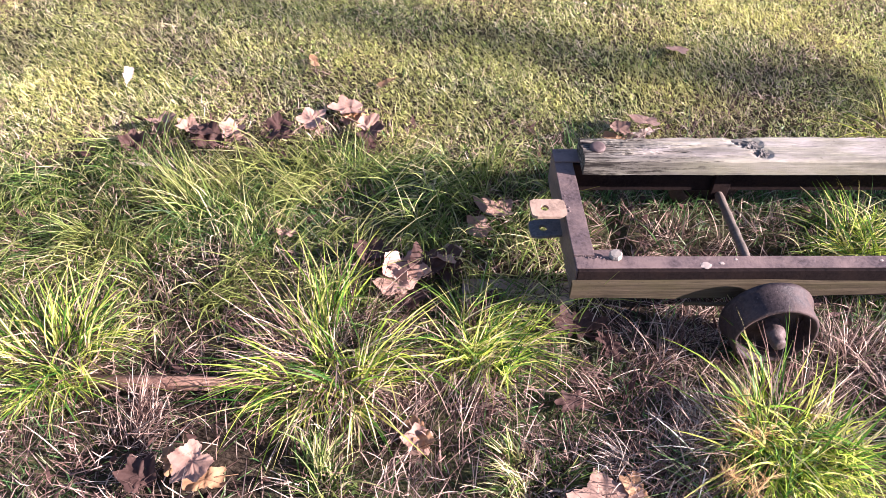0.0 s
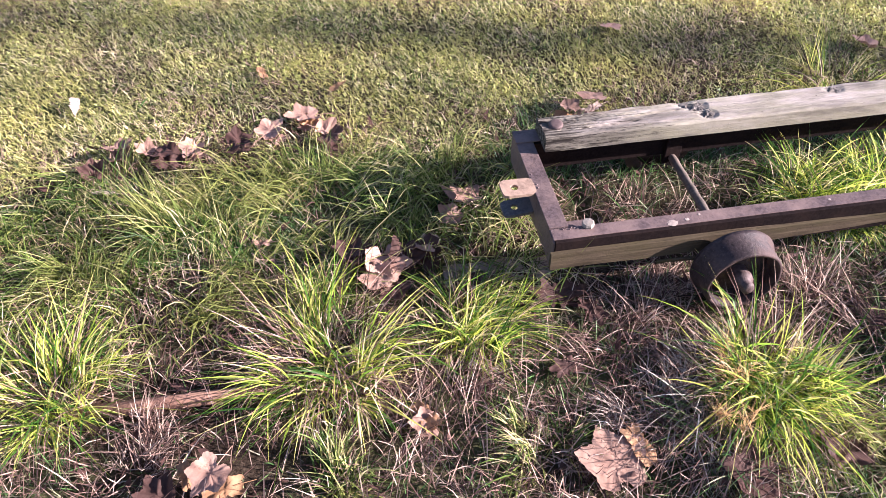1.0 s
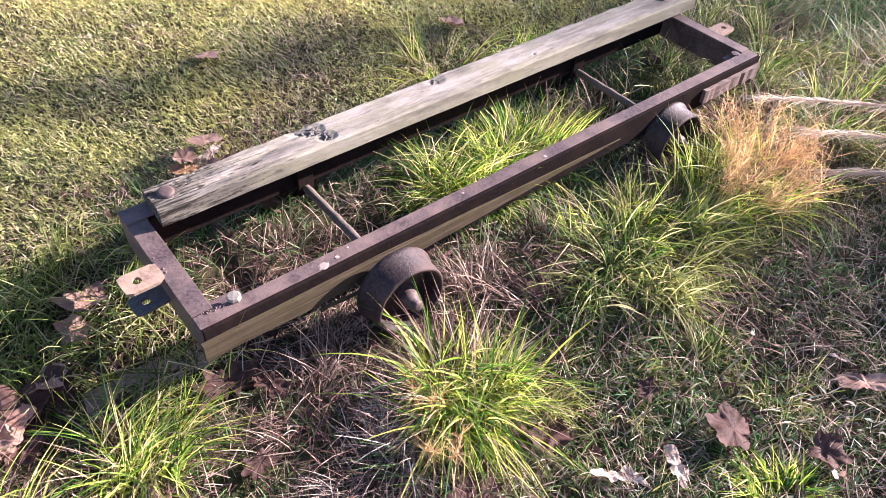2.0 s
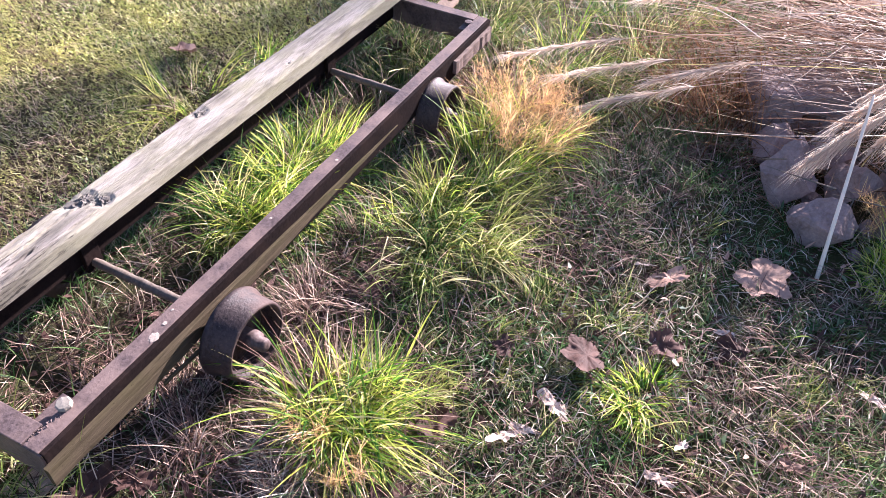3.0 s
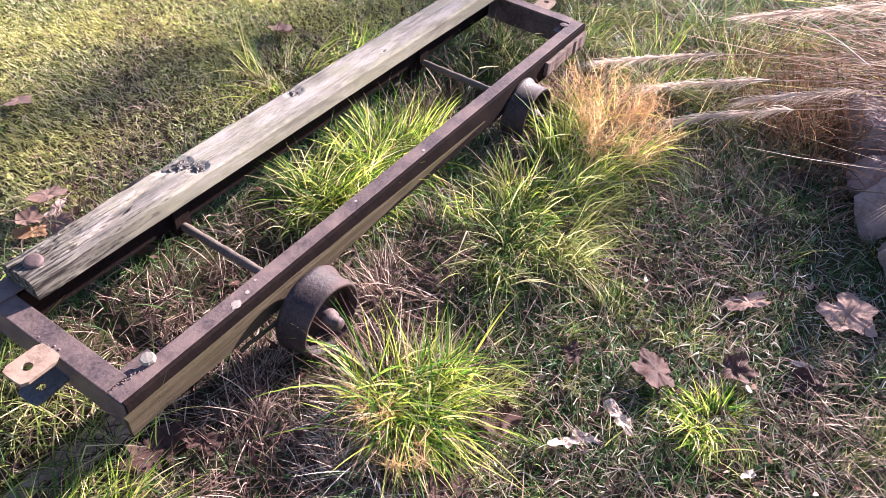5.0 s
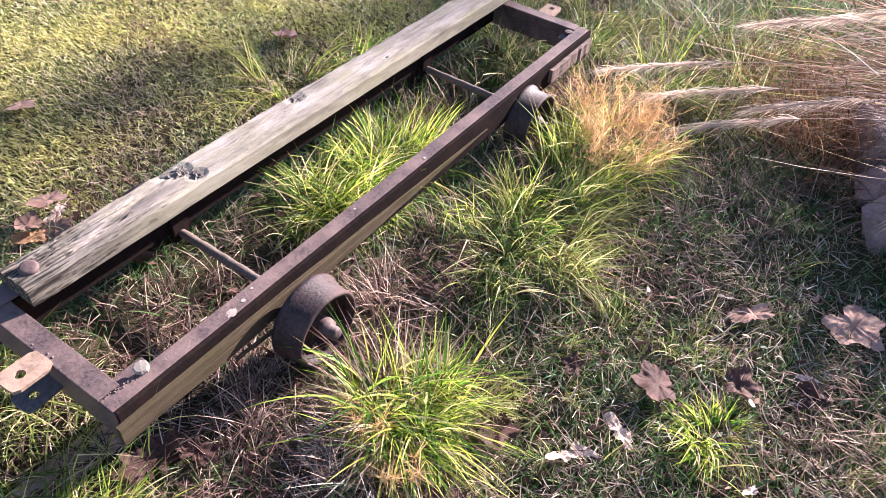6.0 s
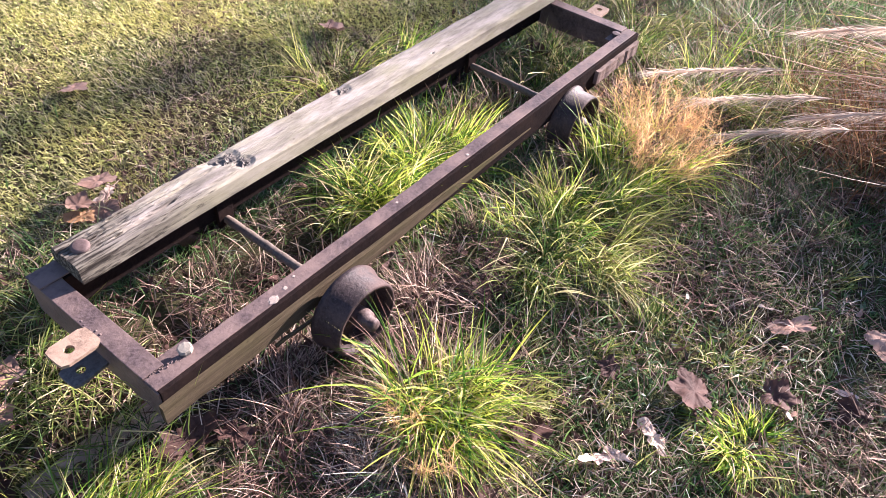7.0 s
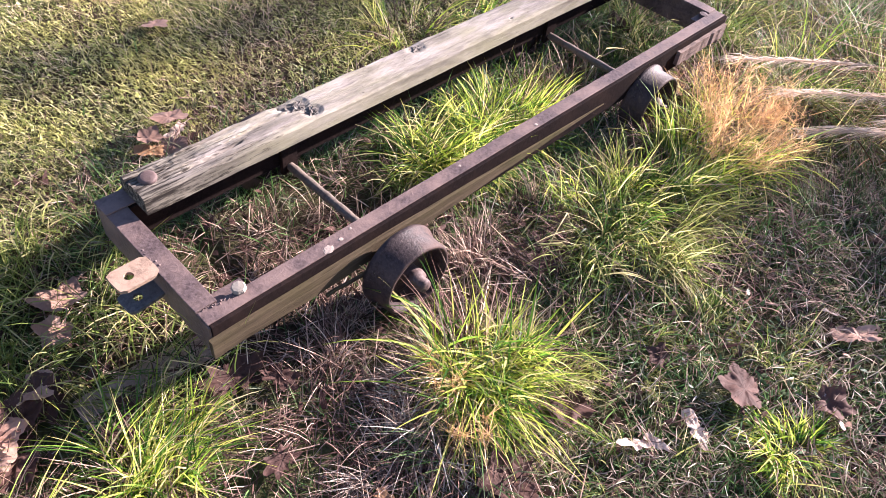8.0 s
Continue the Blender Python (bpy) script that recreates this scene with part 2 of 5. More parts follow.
GROUND_BOARD = wood_material("soil_stained_board", (0.50, 0.37, 0.29), (0.36, 0.26, 0.21), (0.17, 0.12, 0.10))
LICHEN = concrete_material("pale_lichen", (0.28, 0.215, 0.18), (0.42, 0.335, 0.275))
BLOCK = concrete_material("grey_brown_concrete", (0.20, 0.145, 0.132), (0.50, 0.385, 0.345))
STONE = concrete_material("brown_grey_stone", (0.15, 0.098, 0.088), (0.40, 0.290, 0.26))
BARK = wood_material("tree_bark", (0.22, 0.18, 0.14), (0.14, 0.11, 0.09), (0.05, 0.04, 0.035))
TAN = dead_leaf_material("tan_dead_leaf", (0.25, 0.138, 0.098), (0.45, 0.282, 0.208), (0.18, 0.09, 0.06))
BROWN = dead_leaf_material("dark_brown_dead_leaf", (0.055, 0.029, 0.024), (0.125, 0.066, 0.052), (0.025, 0.014, 0.012))
PALE = dead_leaf_material("pale_leaf_underside", (0.48, 0.34, 0.27), (0.78, 0.61, 0.51), (0.24, 0.13, 0.10))
ORANGE = dead_leaf_material("orange_dead_leaf", (0.34, 0.175, 0.085), (0.46, 0.265, 0.14), (0.18, 0.09, 0.045))


# ---- mesh helpers ----
def part(name, bm, mat, parent=None, label="", smooth=False):
    me = bpy.data.meshes.new(name)
    bm.normal_update()
    bm.to_mesh(me)
    bm.free()
    me.materials.append(mat)
    if smooth:
        me.polygons.foreach_set("use_smooth", [True] * len(me.polygons))
    ob = new(name, me)
    if parent:
        ob.parent = parent
    if label:
        tagged(ob, label)
    return ob


def soup(name, verts, tris, mat, parent=None):
    """One mesh from arrays of vertices and triangles."""
    me = bpy.data.meshes.new(name)
    me.vertices.add(len(verts))
    me.vertices.foreach_set("co", np.ascontiguousarray(verts, np.float32).ravel())
    me.loops.add(len(tris) * 3)
    me.loops.foreach_set("vertex_index", np.ascontiguousarray(tris, np.int32).ravel())
    me.polygons.add(len(tris))
    me.polygons.foreach_set("loop_start", np.arange(0, len(tris) * 3, 3, dtype=np.int32))
    me.update(calc_edges=True)
    me.materials.append(mat)
    ob = new(name, me)
    if parent:
        ob.parent = parent
    return ob


def box(x0, x1, y0, y1, z0, z1, bevel=0.003, cuts=0, rough=0.0, freq=20.0):
    bm = bmesh.new()
    bmesh.ops.create_cube(bm, size=1)
    for v in bm.verts:
        v.co = Vector(((x0 + x1) / 2 + v.co.x * (x1 - x0), (y0 + y1) / 2 + v.co.y * (y1 - y0), (z0 + z1) / 2 + v.co.z * (z1 - z0)))
    if bevel:
        bmesh.ops.bevel(bm, geom=bm.edges[:], offset=bevel, segments=2, affect="EDGES", profile=0.6)
    if cuts:
        long_edges = [e for e in bm.edges if e.calc_length() > 0.6 * max(x1 - x0, y1 - y0, z1 - z0)]
        bmesh.ops.subdivide_edges(bm, edges=long_edges, cuts=cuts, use_grid_fill=True)
    if rough:
        for v in bm.verts:
            v.co += noise.noise_vector(v.co * freq) * rough
    return bm


def lathe(profile, steps=40, axis="y"):
    """A solid turned from (radius, along) pairs about y, x or z."""
    bm = bmesh.new()
    rings = []
    for r, a in profile:
        ring = []
        for i in range(steps):
            u = 2 * math.pi * i / steps
            c, s = r * math.cos(u), r * math.sin(u)
            ring.append(bm.verts.new({"y": (c, a, s), "x": (a, c, s), "z": (c, s, a)}[axis]))
        rings.append(ring)
    for p, q in zip(rings, rings[1:]):
        for i in range(steps):
            bm.faces.new((p[i], p[(i + 1) % steps], q[(i + 1) % steps], q[i]))
    bm.faces.new(rings[0])
    bm.faces.new(rings[-1])
    bmesh.ops.recalc_face_normals(bm, faces=bm.faces[:])
    return bm


def moved(bm, m):
    bmesh.ops.transform(bm, matrix=m, verts=bm.verts[:])
    return bm


def joined(*bms):
    out = bmesh.new()
    for b in bms:
        me = bpy.data.meshes.new("tmp")
        b.to_mesh(me)
        b.free()
        out.from_mesh(me)
        bpy.data.meshes.remove(me)
    return out


def ribbons(paths, width, taper=1.0, facing=None):
    """Tapered ribbons along paths (n, k, 3), each ending in a point; vertices and triangles."""
    n, k, _ = paths.shape
    t = np.gradient(paths, axis=1)
    if facing is None:
        facing = rng.normal(size=(n, 3)) * (0.5, 0.5, 1.0) + (0, 0, 0.8)
    side = np.cross(t, facing[:, None, :])
    side /= np.linalg.norm(side, axis=2, keepdims=True) + 1e-9
    s = np.linspace(0, 1, k)
    w = np.asarray(width).reshape(-1, 1) * (1 - s[None, :] ** 2 * taper) * (0.65 + 0.35 * np.minimum(1, s[None, :] * 4))
    left, right = paths - side * w[..., None] / 2, paths + side * w[..., None] / 2
    v = np.empty((n, 2 * k - 1, 3))
    v[:, 0:2 * k - 2:2], v[:, 1:2 * k - 2:2] = left[:, :-1], right[:, :-1]
    v[:, 2 * k - 2] = paths[:, -1]
    tri = []
    for i in range(k - 2):
        a = 2 * i
        tri += [(a, a + 1, a + 3), (a, a + 3, a + 2)]
    tri.append((2 * k - 4, 2 * k - 3, 2 * k - 2))
    tri = np.array(tri)[None] + (np.arange(n) * (2 * k - 1))[:, None, None]
    return v.reshape(-1, 3), tri.reshape(-1, 3)


def ground_z(x, y):
    """The lie of the ground: nearly level, with soft lumps."""
    return 0.012 * np.sin(2.3 * x + 1.1) * np.sin(2.9 * y + 0.4) + 0.006 * np.sin(7.1 * x + 2 * y) * np.sin(6.3 * y - 1.7 * x) - 0.006


def blades(x, y, length, azimuth, lean, curl, k=3, z0=None, kink=None):
    """Curved blades rooted at x, y: lean and curl in radians, azimuth the way they fall."""
    n = len(x)
    base = ground_z(x, y) if z0 is None else z0
    s = np.linspace(0, 1, k)
    ang = lean[:, None] + curl[:, None] * (s[None, :-1] + s[None, 1:]) / 2
    if kink is not None:
        ang[:, k // 2:] += kink[:, None]
    step = (length / (k - 1))[:, None]
    h = np.concatenate([np.zeros((n, 1)), np.cumsum(np.sin(ang) * step, 1)], 1)
    z = np.concatenate([np.zeros((n, 1)), np.cumsum(np.cos(ang) * step, 1)], 1)
    p = np.stack([x[:, None] + h * np.cos(azimuth)[:, None], y[:, None] + h * np.sin(azimuth)[:, None], base[:, None] + z], 2)
    p[:, 1:, 2] = np.maximum(p[:, 1:, 2], ground_z(p[:, 1:, 0], p[:, 1:, 1]) + 0.004)
    return p


def patchy(x, y, seed, f=3.0):
    """A cheap smooth field from 0 to 1 for patches."""
    a = np.sin(f * x + seed) * np.sin(f * 1.13 * y - 2 * seed) + 0.6 * np.sin(2.1 * f * x - 1.7 * f * y + 3 * seed) + 0.4 * np.sin(3.7 * f * x + 2.9 * f * y + seed)
    return np.clip(0.5 + a / 3.2, 0, 1)


# ---- ground ----
def build_ground():
    near = np.concatenate([np.linspace(-600, -8, 14)[:-1], np.linspace(-8, 9, 240), np.linspace(9, 600, 14)[1:]])
    gx, gy = np.meshgrid(near, near, indexing="ij")
    far = np.maximum(np.abs(gx), np.abs(gy)) > 9.5
    gz = np.where(far, -0.006, ground_z(gx, gy) + 0.006 * np.sin(31 * gx) * np.sin(27 * gy) * 0.6)
    v = np.stack([gx, gy, gz], 2).reshape(-1, 3)
    n = len(near)
    i, j = np.meshgrid(np.arange(n - 1), np.arange(n - 1), indexing="ij")
    a = (i * n + j).ravel()
    tris = np.concatenate([np.stack([a, a + n, a + n + 1], 1), np.stack([a, a + n + 1, a + 1], 1)])
    ob = soup("ground", v, tris, SOIL)
    ob.data.polygons.foreach_set("use_smooth", [True] * len(ob.data.polygons))
    tagged(ob, "level brown soil and matted thatch under grass", "ground", kind="structure")


build_ground()

# ---- the cart ----
L, W, H = 2.475, 0.55, 0.265


def build_cart():
    cart = tagged(new("rail_cart"), "rusty steel rail cart frame with flanged iron wheels on grass", "cart")
    # near side rail: angle, flange on top, web at the outer edge
    part("side_rail", box(0.0, L, 0.013, 0.060, H - 0.008, H, 0.002, 40, 0.0012, 9), STEEL, cart, "dark purple-brown rusty angle rail")
    # web coloured darker than the flange to stand for the shade under it
    part("rail_web", box(0.002, L, 0.000, 0.0125, H - 0.110, H - 0.0015, 0.002, 40, 0.001, 9), SHADESTEEL, cart, "rusty web under the flange, its shade put into the dark colour")
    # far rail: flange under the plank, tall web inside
    part("side_rail", joined(box(0.062, L, W - 0.066, W, H - 0.008, H, 0.002, 40, 0.001, 9), box(0.062, L - 0.01, W - 0.062, W - 0.054, H - 0.115, H - 0.007, 0.002, 40, 0.001, 9)), SHADESTEEL, cart, "rusty rail below the plank, coloured near-black for its shade")
    part("front_bar", joined(box(-0.003, 0.058, 0.062, W - 0.03, H - 0.005, H + 0.004, 0.002, 12, 0.001, 12), box(-0.003, 0.006, 0.004, W, H - 0.115, H - 0.004, 0.002, 12, 0.001, 12)), STEEL, cart)
    part("corner_lap", box(-0.004, 0.115, W - 0.062, W + 0.006, H + 0.0045, H + 0.010, 0.002), STEEL, cart)
    rear = joined(box(L - 0.05, L + 0.003, 0.06, W, H - 0.004, H + 0.004, 0.002, 12, 0.001, 12), box(L - 0.004, L + 0.004, 0.0, W, H - 0.13, H - 0.003, 0.002, 12, 0.001, 12))
    part("rear_bar", rear, STEEL, cart)
    # wooden packing board along the outside of the near rail, below the flange
    def packing(xa, xb, profile, mat, label):
        bm = bmesh.new()
        n = int((xb - xa) * 60)
        ring = []
        for i in range(n + 1):
            x = xa + (xb - xa) * i / n
            top, low, out = profile(x)
            ring.append([bm.verts.new(p) for p in ((x, out, top), (x, out - 0.001, low), (x, -0.0006, low), (x, -0.0006, top))])
        for p, q in zip(ring, ring[1:]):
            for a in range(4):
                bm.faces.new((p[a], q[a], q[(a + 1) % 4], p[(a + 1) % 4]))
        bm.faces.new(ring[0])
        bm.faces.new(ring[-1])
        bmesh.ops.recalc_face_normals(bm, faces=bm.faces[:])
        part("packing_board", bm, mat, cart, label)

    def front_board(x):
        worn = max(0, x - 0.55)
        return (H - 0.036 - 0.026 * worn + 0.002 * noise.noise((x * 6, 0, 3)), H - 0.098 + 0.005 * noise.noise((x * 5, 1, 0)) + 0.030 * worn, min(-0.003, -0.016 + 0.013 * worn) + 0.002 * noise.noise((x * 9, 5, 0)))

    def rear_board(x):
        return (H - 0.030 + 0.006 * noise.noise((x * 25, 0, 3)), H - 0.085 + 0.016 * noise.noise((x * 30, 1, 0)), -0.016 + 0.008 * noise.noise((x * 45, 5, 0)))
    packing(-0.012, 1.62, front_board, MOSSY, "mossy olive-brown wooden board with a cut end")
    packing(2.10, 2.465, rear_board, PEELING, "pinkish peeling strip of rotten board")
    # splinter hanging from the board
    part("splinter", moved(box(-0.07, 0.07, -0.004, 0.004, -0.006, 0.006, 0.002, 4, 0.003, 30), pose(0.40, -0.03, 0.155, 0, -6, -8)), MOSSY, cart, "pale split wooden sliver")

    # plank bolted on the far rail: worn, split at the front end
    nx, ny = 420, 44
    x0, x1, y0, y1, zb, zt = 0.080, 2.56, 0.418, 0.552, H + 0.012, 0.332
    bm = bmesh.new()
    grid = []
    for i in range(nx + 1):
        x = x0 + (x1 - x0) * (0.30 * min(1, i / 190) + 0.70 * max(0, i - 190) / (nx - 190))
        row = []
        for j in range(ny + 1):
            v = j / ny
            y = y0 + (y1 - y0) * v
            z = zt + 0.0015 * noise.noise((x * 8, y * 60, 0)) + 0.0006 * noise.noise((x * 40, y * 400, 3))
            edge = min(v, 1 - v) * (y1 - y0)
            if edge < 0.012:
                z -= 0.007 * (1 - edge / 0.012) ** 2 * (0.7 + 0.8 * noise.noise((x * 11, v * 3, 7)))
            front = max(0.0, 1 - (x - x0) / 0.6)
            wave = y + 0.006 * math.sin(x * 9) + 0.004 * noise.noise((x * 7, 2, 2))
            crack = noise.noise((x * 4.5, wave * 70, 11)) + 0.45 * noise.noise((x * 9, wave * 150, 4))
            if crack > 0.26:
                z -= (0.05 + 0.95 * front ** 0.6) * min(0.024, (crack - 0.26) * 0.11) * min(1, 0.15 + 2.0 * v)
            torn = front * max(0.0, noise.noise((x * 16, y * 55, 8)) + 0.35 * noise.noise((x * 60, y * 120, 1)) + 0.7 * (v - 0.45))
            z -= 0.010 * min(1.0, torn) * (0.6 + 0.8 * abs(noise.noise((x * 45, y * 260, 6))))
            if x - x0 < 0.55 and v > 0.5:
                z -= 0.012 * front * (v - 0.5) * (1 + 1.5 * noise.noise((x * 14, y * 40, 2)))
            for kx, ky, kr, kd in ((0.640, 0.515, 0.045, 0.016), (0.665, 0.460, 0.036, 0.014), (0.60, 0.54, 0.04, 0.012), (1.165, 0.525, 0.040, 0.010), (1.60, 0.46, 0.010, 0.004)):
                d = math.hypot((x - kx) / 1.1, (y - ky) / 0.9) / kr
                if d < 1:
                    z -= kd * (1 - d) * (0.5 + 0.9 * noise.noise((x * 70, y * 70, 5)) ** 2 + 0.5)
            row.append(bm.verts.new((x + 0.004 * noise.noise((y * 30, 3, i == 0)) * (i in (0, nx)), y, z)))
        grid.append(row)
    for i in range(nx):
        for j in range(ny):
            bm.faces.new((grid[i][j], grid[i + 1][j], grid[i + 1][j + 1], grid[i][j + 1]))
    bottom = {}
    for i in range(nx + 1):
        for j in (0, ny):
            w = grid[i][j].co
            bottom[i, j] = bm.verts.new((w.x, w.y + (0.002 if j else -0.002), zb + 0.002 * noise.noise((w.x * 9, j, 0))))
    for i in range(nx):
        bm.faces.new((grid[i][0], bottom[i, 0], bottom[i + 1, 0], grid[i + 1][0]))
        bm.faces.new((grid[i][ny], grid[i + 1][ny], bottom[i + 1, ny], bottom[i, ny]))
        bm.faces.new((bottom[i, 0], bottom[i, ny], bottom[i + 1, ny], bottom[i + 1, 0]))
    for i in (0, nx):
        bm.faces.new([grid[i][j] for j in range(ny + 1)] + [bottom[i, ny], bottom[i, 0]])
    bmesh.ops.recalc_face_normals(bm, faces=bm.faces[:])
    plank = part("plank", bm, WOOD, cart, "weathered grey timber plank, split at its front end")
    for kx, ky, ka, kb in ((0.640, 0.512, 0.040, 0.030), (0.668, 0.470, 0.026, 0.030), (1.165, 0.525, 0.040, 0.018), (1.16, 0.432, 0.018, 0.006), (0.90, 0.445, 0.009, 0.005), (1.60, 0.46, 0.010, 0.006)):
        b = bmesh.new()
        bmesh.ops.create_icosphere(b, subdivisions=4, radius=1)
        for v in b.verts:
            r = 1 + 0.8 * noise.noise(v.co * 2.2 + Vector((kx * 9, ky, 0))) + 0.5 * noise.noise(v.co * 6)
            v.co = Vector((kx + v.co.x * ka * r, ky + v.co.y * kb * r, zt - 0.0105 + v.co.z * 0.007 * (1 + 0.7 * noise.noise(v.co * 4) + 1.1 * noise.noise(v.co * 11))))
        part("knot", b, ROTTEN, plank, "dark rotten knot")
    head = lathe([(0.004, 0.0), (0.025, 0.0), (0.026, 0.006), (0.024, 0.011), (0.017, 0.0135), (0.002, 0.014)], 20, "z")
    part("bolt_head", moved(head, pose(0.130, 0.487, zt - 0.003, 5, -4)), BOLT, plank, "worn rusty round bolt head", True)
    head = lathe([(0.004, 0.0), (0.016, 0.0), (0.016, 0.008), (0.012, 0.012), (0.002, 0.013)], 16, "z")
    part("bolt_head", moved(head, pose(2.40, 0.487, zt - 0.003)), BOLT, plank, "", True)

    # corner gusset with an upright bolt
    part("gusset", moved(box(0.055, 0.150, 0.040, 0.105, H - 0.026, H - 0.018, 0.002), pose(0, 0, 0)), STEEL, cart)
    bolt = part("bolt", moved(lathe([(0.002, 0.0), (0.010, 0.0), (0.010, 0.018), (0.019, 0.019), (0.020, 0.030), (0.016, 0.036), (0.002, 0.037)], 8, "z"), pose(0.122, 0.060, H - 0.020, 4, -8, 10)), BOLT_GREY, cart, "dusty grey hexagonal bolt")
    part("gusset", box(L - 0.12, L - 0.03, 0.05, 0.10, H - 0.026, H - 0.018, 0.002), STEEL, cart)
    part("bolt", moved(lathe([(0.002, 0.0), (0.010, 0.0), (0.010, 0.014), (0.018, 0.015), (0.018, 0.024), (0.002, 0.026)], 8, "z"), pose(L - 0.075, 0.072, H - 0.022)), BOLT, cart)

    # hitch: two plates with holes welded to the front bar
    def drilled(length, width, thick, hole, hx):
        b = bmesh.new()
        m = 24
        outer, inner = [], []
        for i in range(m):
            u = 2 * math.pi * i / m
            c, s = math.cos(u), math.sin(u)
            k = 1 / max(abs(c) / (length / 2), abs(s) / (width / 2))
            k = min(k, 0.92 * math.hypot(length / 2, width / 2))
            outer.append((c * k, s * k))
            inner.append((hx + hole * c, hole * s))
        vs = [[b.verts.new((*p, z)) for p in ring] for ring in (outer, inner) for z in (thick / 2, -thick / 2)]
        for i in range(m):
            j = (i + 1) % m
            b.faces.new((vs[0][i], vs[0][j], vs[2][j], vs[2][i]))
            b.faces.new((vs[1][j], vs[1][i], vs[3][i], vs[3][j]))
            b.faces.new((vs[0][j], vs[0][i], vs[1][i], vs[1][j]))
            b.faces.new((vs[2][i], vs[2][j], vs[3][j], vs[3][i]))
        bmesh.ops.recalc_face_normals(b, faces=b.faces[:])
        return b
    part("hitch_plate", moved(drilled(0.112, 0.078, 0.010, 0.013, -0.012), pose(-0.052, 0.262, 0.268, 2, 3, 3)), RUSTY, cart, "tan-orange rusty hitch plate with a round hole")
    part("hitch_plate", moved(drilled(0.110, 0.074, 0.010, 0.013, -0.012), pose(-0.048, 0.256, 0.190, 2, -2, 4)), GREYSTEEL, cart, "grey steel hitch plate with a round hole")
    weld = bmesh.new()
    for i in range(16):
        b = bmesh.ops.create_icosphere(weld, subdivisions=1, radius=0.002 + 0.003 * random.random())
        bmesh.ops.translate(weld, verts=b["verts"], vec=(0.004 + random.uniform(-0.004, 0.008), 0.222 + 0.0065 * i + random.uniform(-0.003, 0.003), H + 0.002 + random.uniform(-0.004, 0.002)))
    part("weld_bead", weld, STEEL, cart, "", True)
    weld = bmesh.new()
    for i in range(34):
        b = bmesh.ops.create_icosphere(weld, subdivisions=1, radius=0.0012 + 0.0022 * random.random())
        bmesh.ops.translate(weld, verts=b["verts"], vec=(0.012 + 0.0026 * i + random.uniform(-0.003, 0.003), 0.061 - 0.0004 * i + random.uniform(-0.006, 0.008), H + random.uniform(-0.001, 0.002)))
    part("weld_bead", weld, STEEL, cart, "lumpy weld across the front corner", True)
    part("hitch_plate", moved(drilled(0.11, 0.075, 0.009, 0.012, 0.02), pose(L + 0.048, 0.235, 0.262, 0, -4, 0)), RUSTY, cart, "pale rusty hitch plate behind the rear bar")

    # lichen spots on the near rail
    for sx, sy, sr in ((0.377, 0.022, 0.013), (0.425, 0.030, 0.006), (0.47, 0.045, 0.004), (0.030, 0.480, 0.006), (0.022, 0.235, 0.008), (0.040, 0.200, 0.005), (0.034, 0.110, 0.006), (0.90, 0.040, 0.004), (1.25, 0.026, 0.005)):
        b = bmesh.new()
        bmesh.ops.create_icosphere(b, subdivisions=3, radius=1)
        for v in b.verts:
            q = 1 + 0.45 * noise.noise(v.co * 2 + Vector((sx * 31, 0, 0)))
            v.co = Vector((sx + v.co.x * sr * 1.2 * q, sy + v.co.y * sr * q, H + 0.0004 + v.co.z * 0.0012))
        part("lichen_spot", b, LICHEN, cart, "pale pinkish crust spot")

    # axles, hangers and wheels
    rim = [(0.121, -0.137), (0.130, -0.138), (0.135, -0.132), (0.137, -0.062), (0.147, -0.055), (0.150, -0.046), (0.147, -0.038), (0.10, -0.036), (0.098, -0.045), (0.115, -0.065), (0.120, -0.10)]
    disc = [(0.026, -0.085), (0.06, -0.078), (0.105, -0.070), (0.117, -0.066), (0.112, -0.058), (0.06, -0.062), (0.026, -0.062)]
    hub = [(0.003, -0.170), (0.020, -0.170), (0.023, -0.162), (0.023, -0.142), (0.032, -0.138), (0.035, -0.12), (0.031, -0.09), (0.034, -0.07), (0.03, -0.04), (0.003, -0.035)]

    def closed(profile):
        b = lathe(profile, 56)
        for f in [f for f in b.faces if len(f.verts) > 8]:
            b.faces.remove(f)
        n_ring = 56
        b.verts.ensure_lookup_table()
        k = len(profile)
        for i in range(n_ring):
            j = (i + 1) % n_ring
            b.faces.new((b.verts[(k - 1) * n_ring + i], b.verts[(k - 1) * n_ring + j], b.verts[j], b.verts[i]))
        for v in b.verts:
            v.co += noise.noise_vector(v.co * 25) * 0.0015
        bmesh.ops.recalc_face_normals(b, faces=b.faces[:])
        return b
    rim, disc, hub = ([(r * 0.90, a * 0.94) for r, a in prof] for prof in (rim, disc, hub))
    wheel = new("wheel")
    wheel.parent = cart
    part("rim", closed(rim), CAST, wheel, "brown rusty cast rim with a raised flange", True)
    part("disc", closed(disc), CAST, wheel, "", True)
    part("hub", lathe(hub, 24), BOLT, wheel, "worn iron hub", True)
    wheel.matrix_basis = pose(0.566, -0.014, 0.138)
    for x, y, turn, spin in ((1.90, 0.040, 0, 40), (0.575, W - 0.012, 180, 15), (1.90, W - 0.03, 180, 70)):
        c = copy_thing(wheel, pose(x, y, 0.116 if x < 1 else 0.112, 0, 0, turn) @ pose(0, 0, 0, 0, spin, 0))
        c.parent = cart
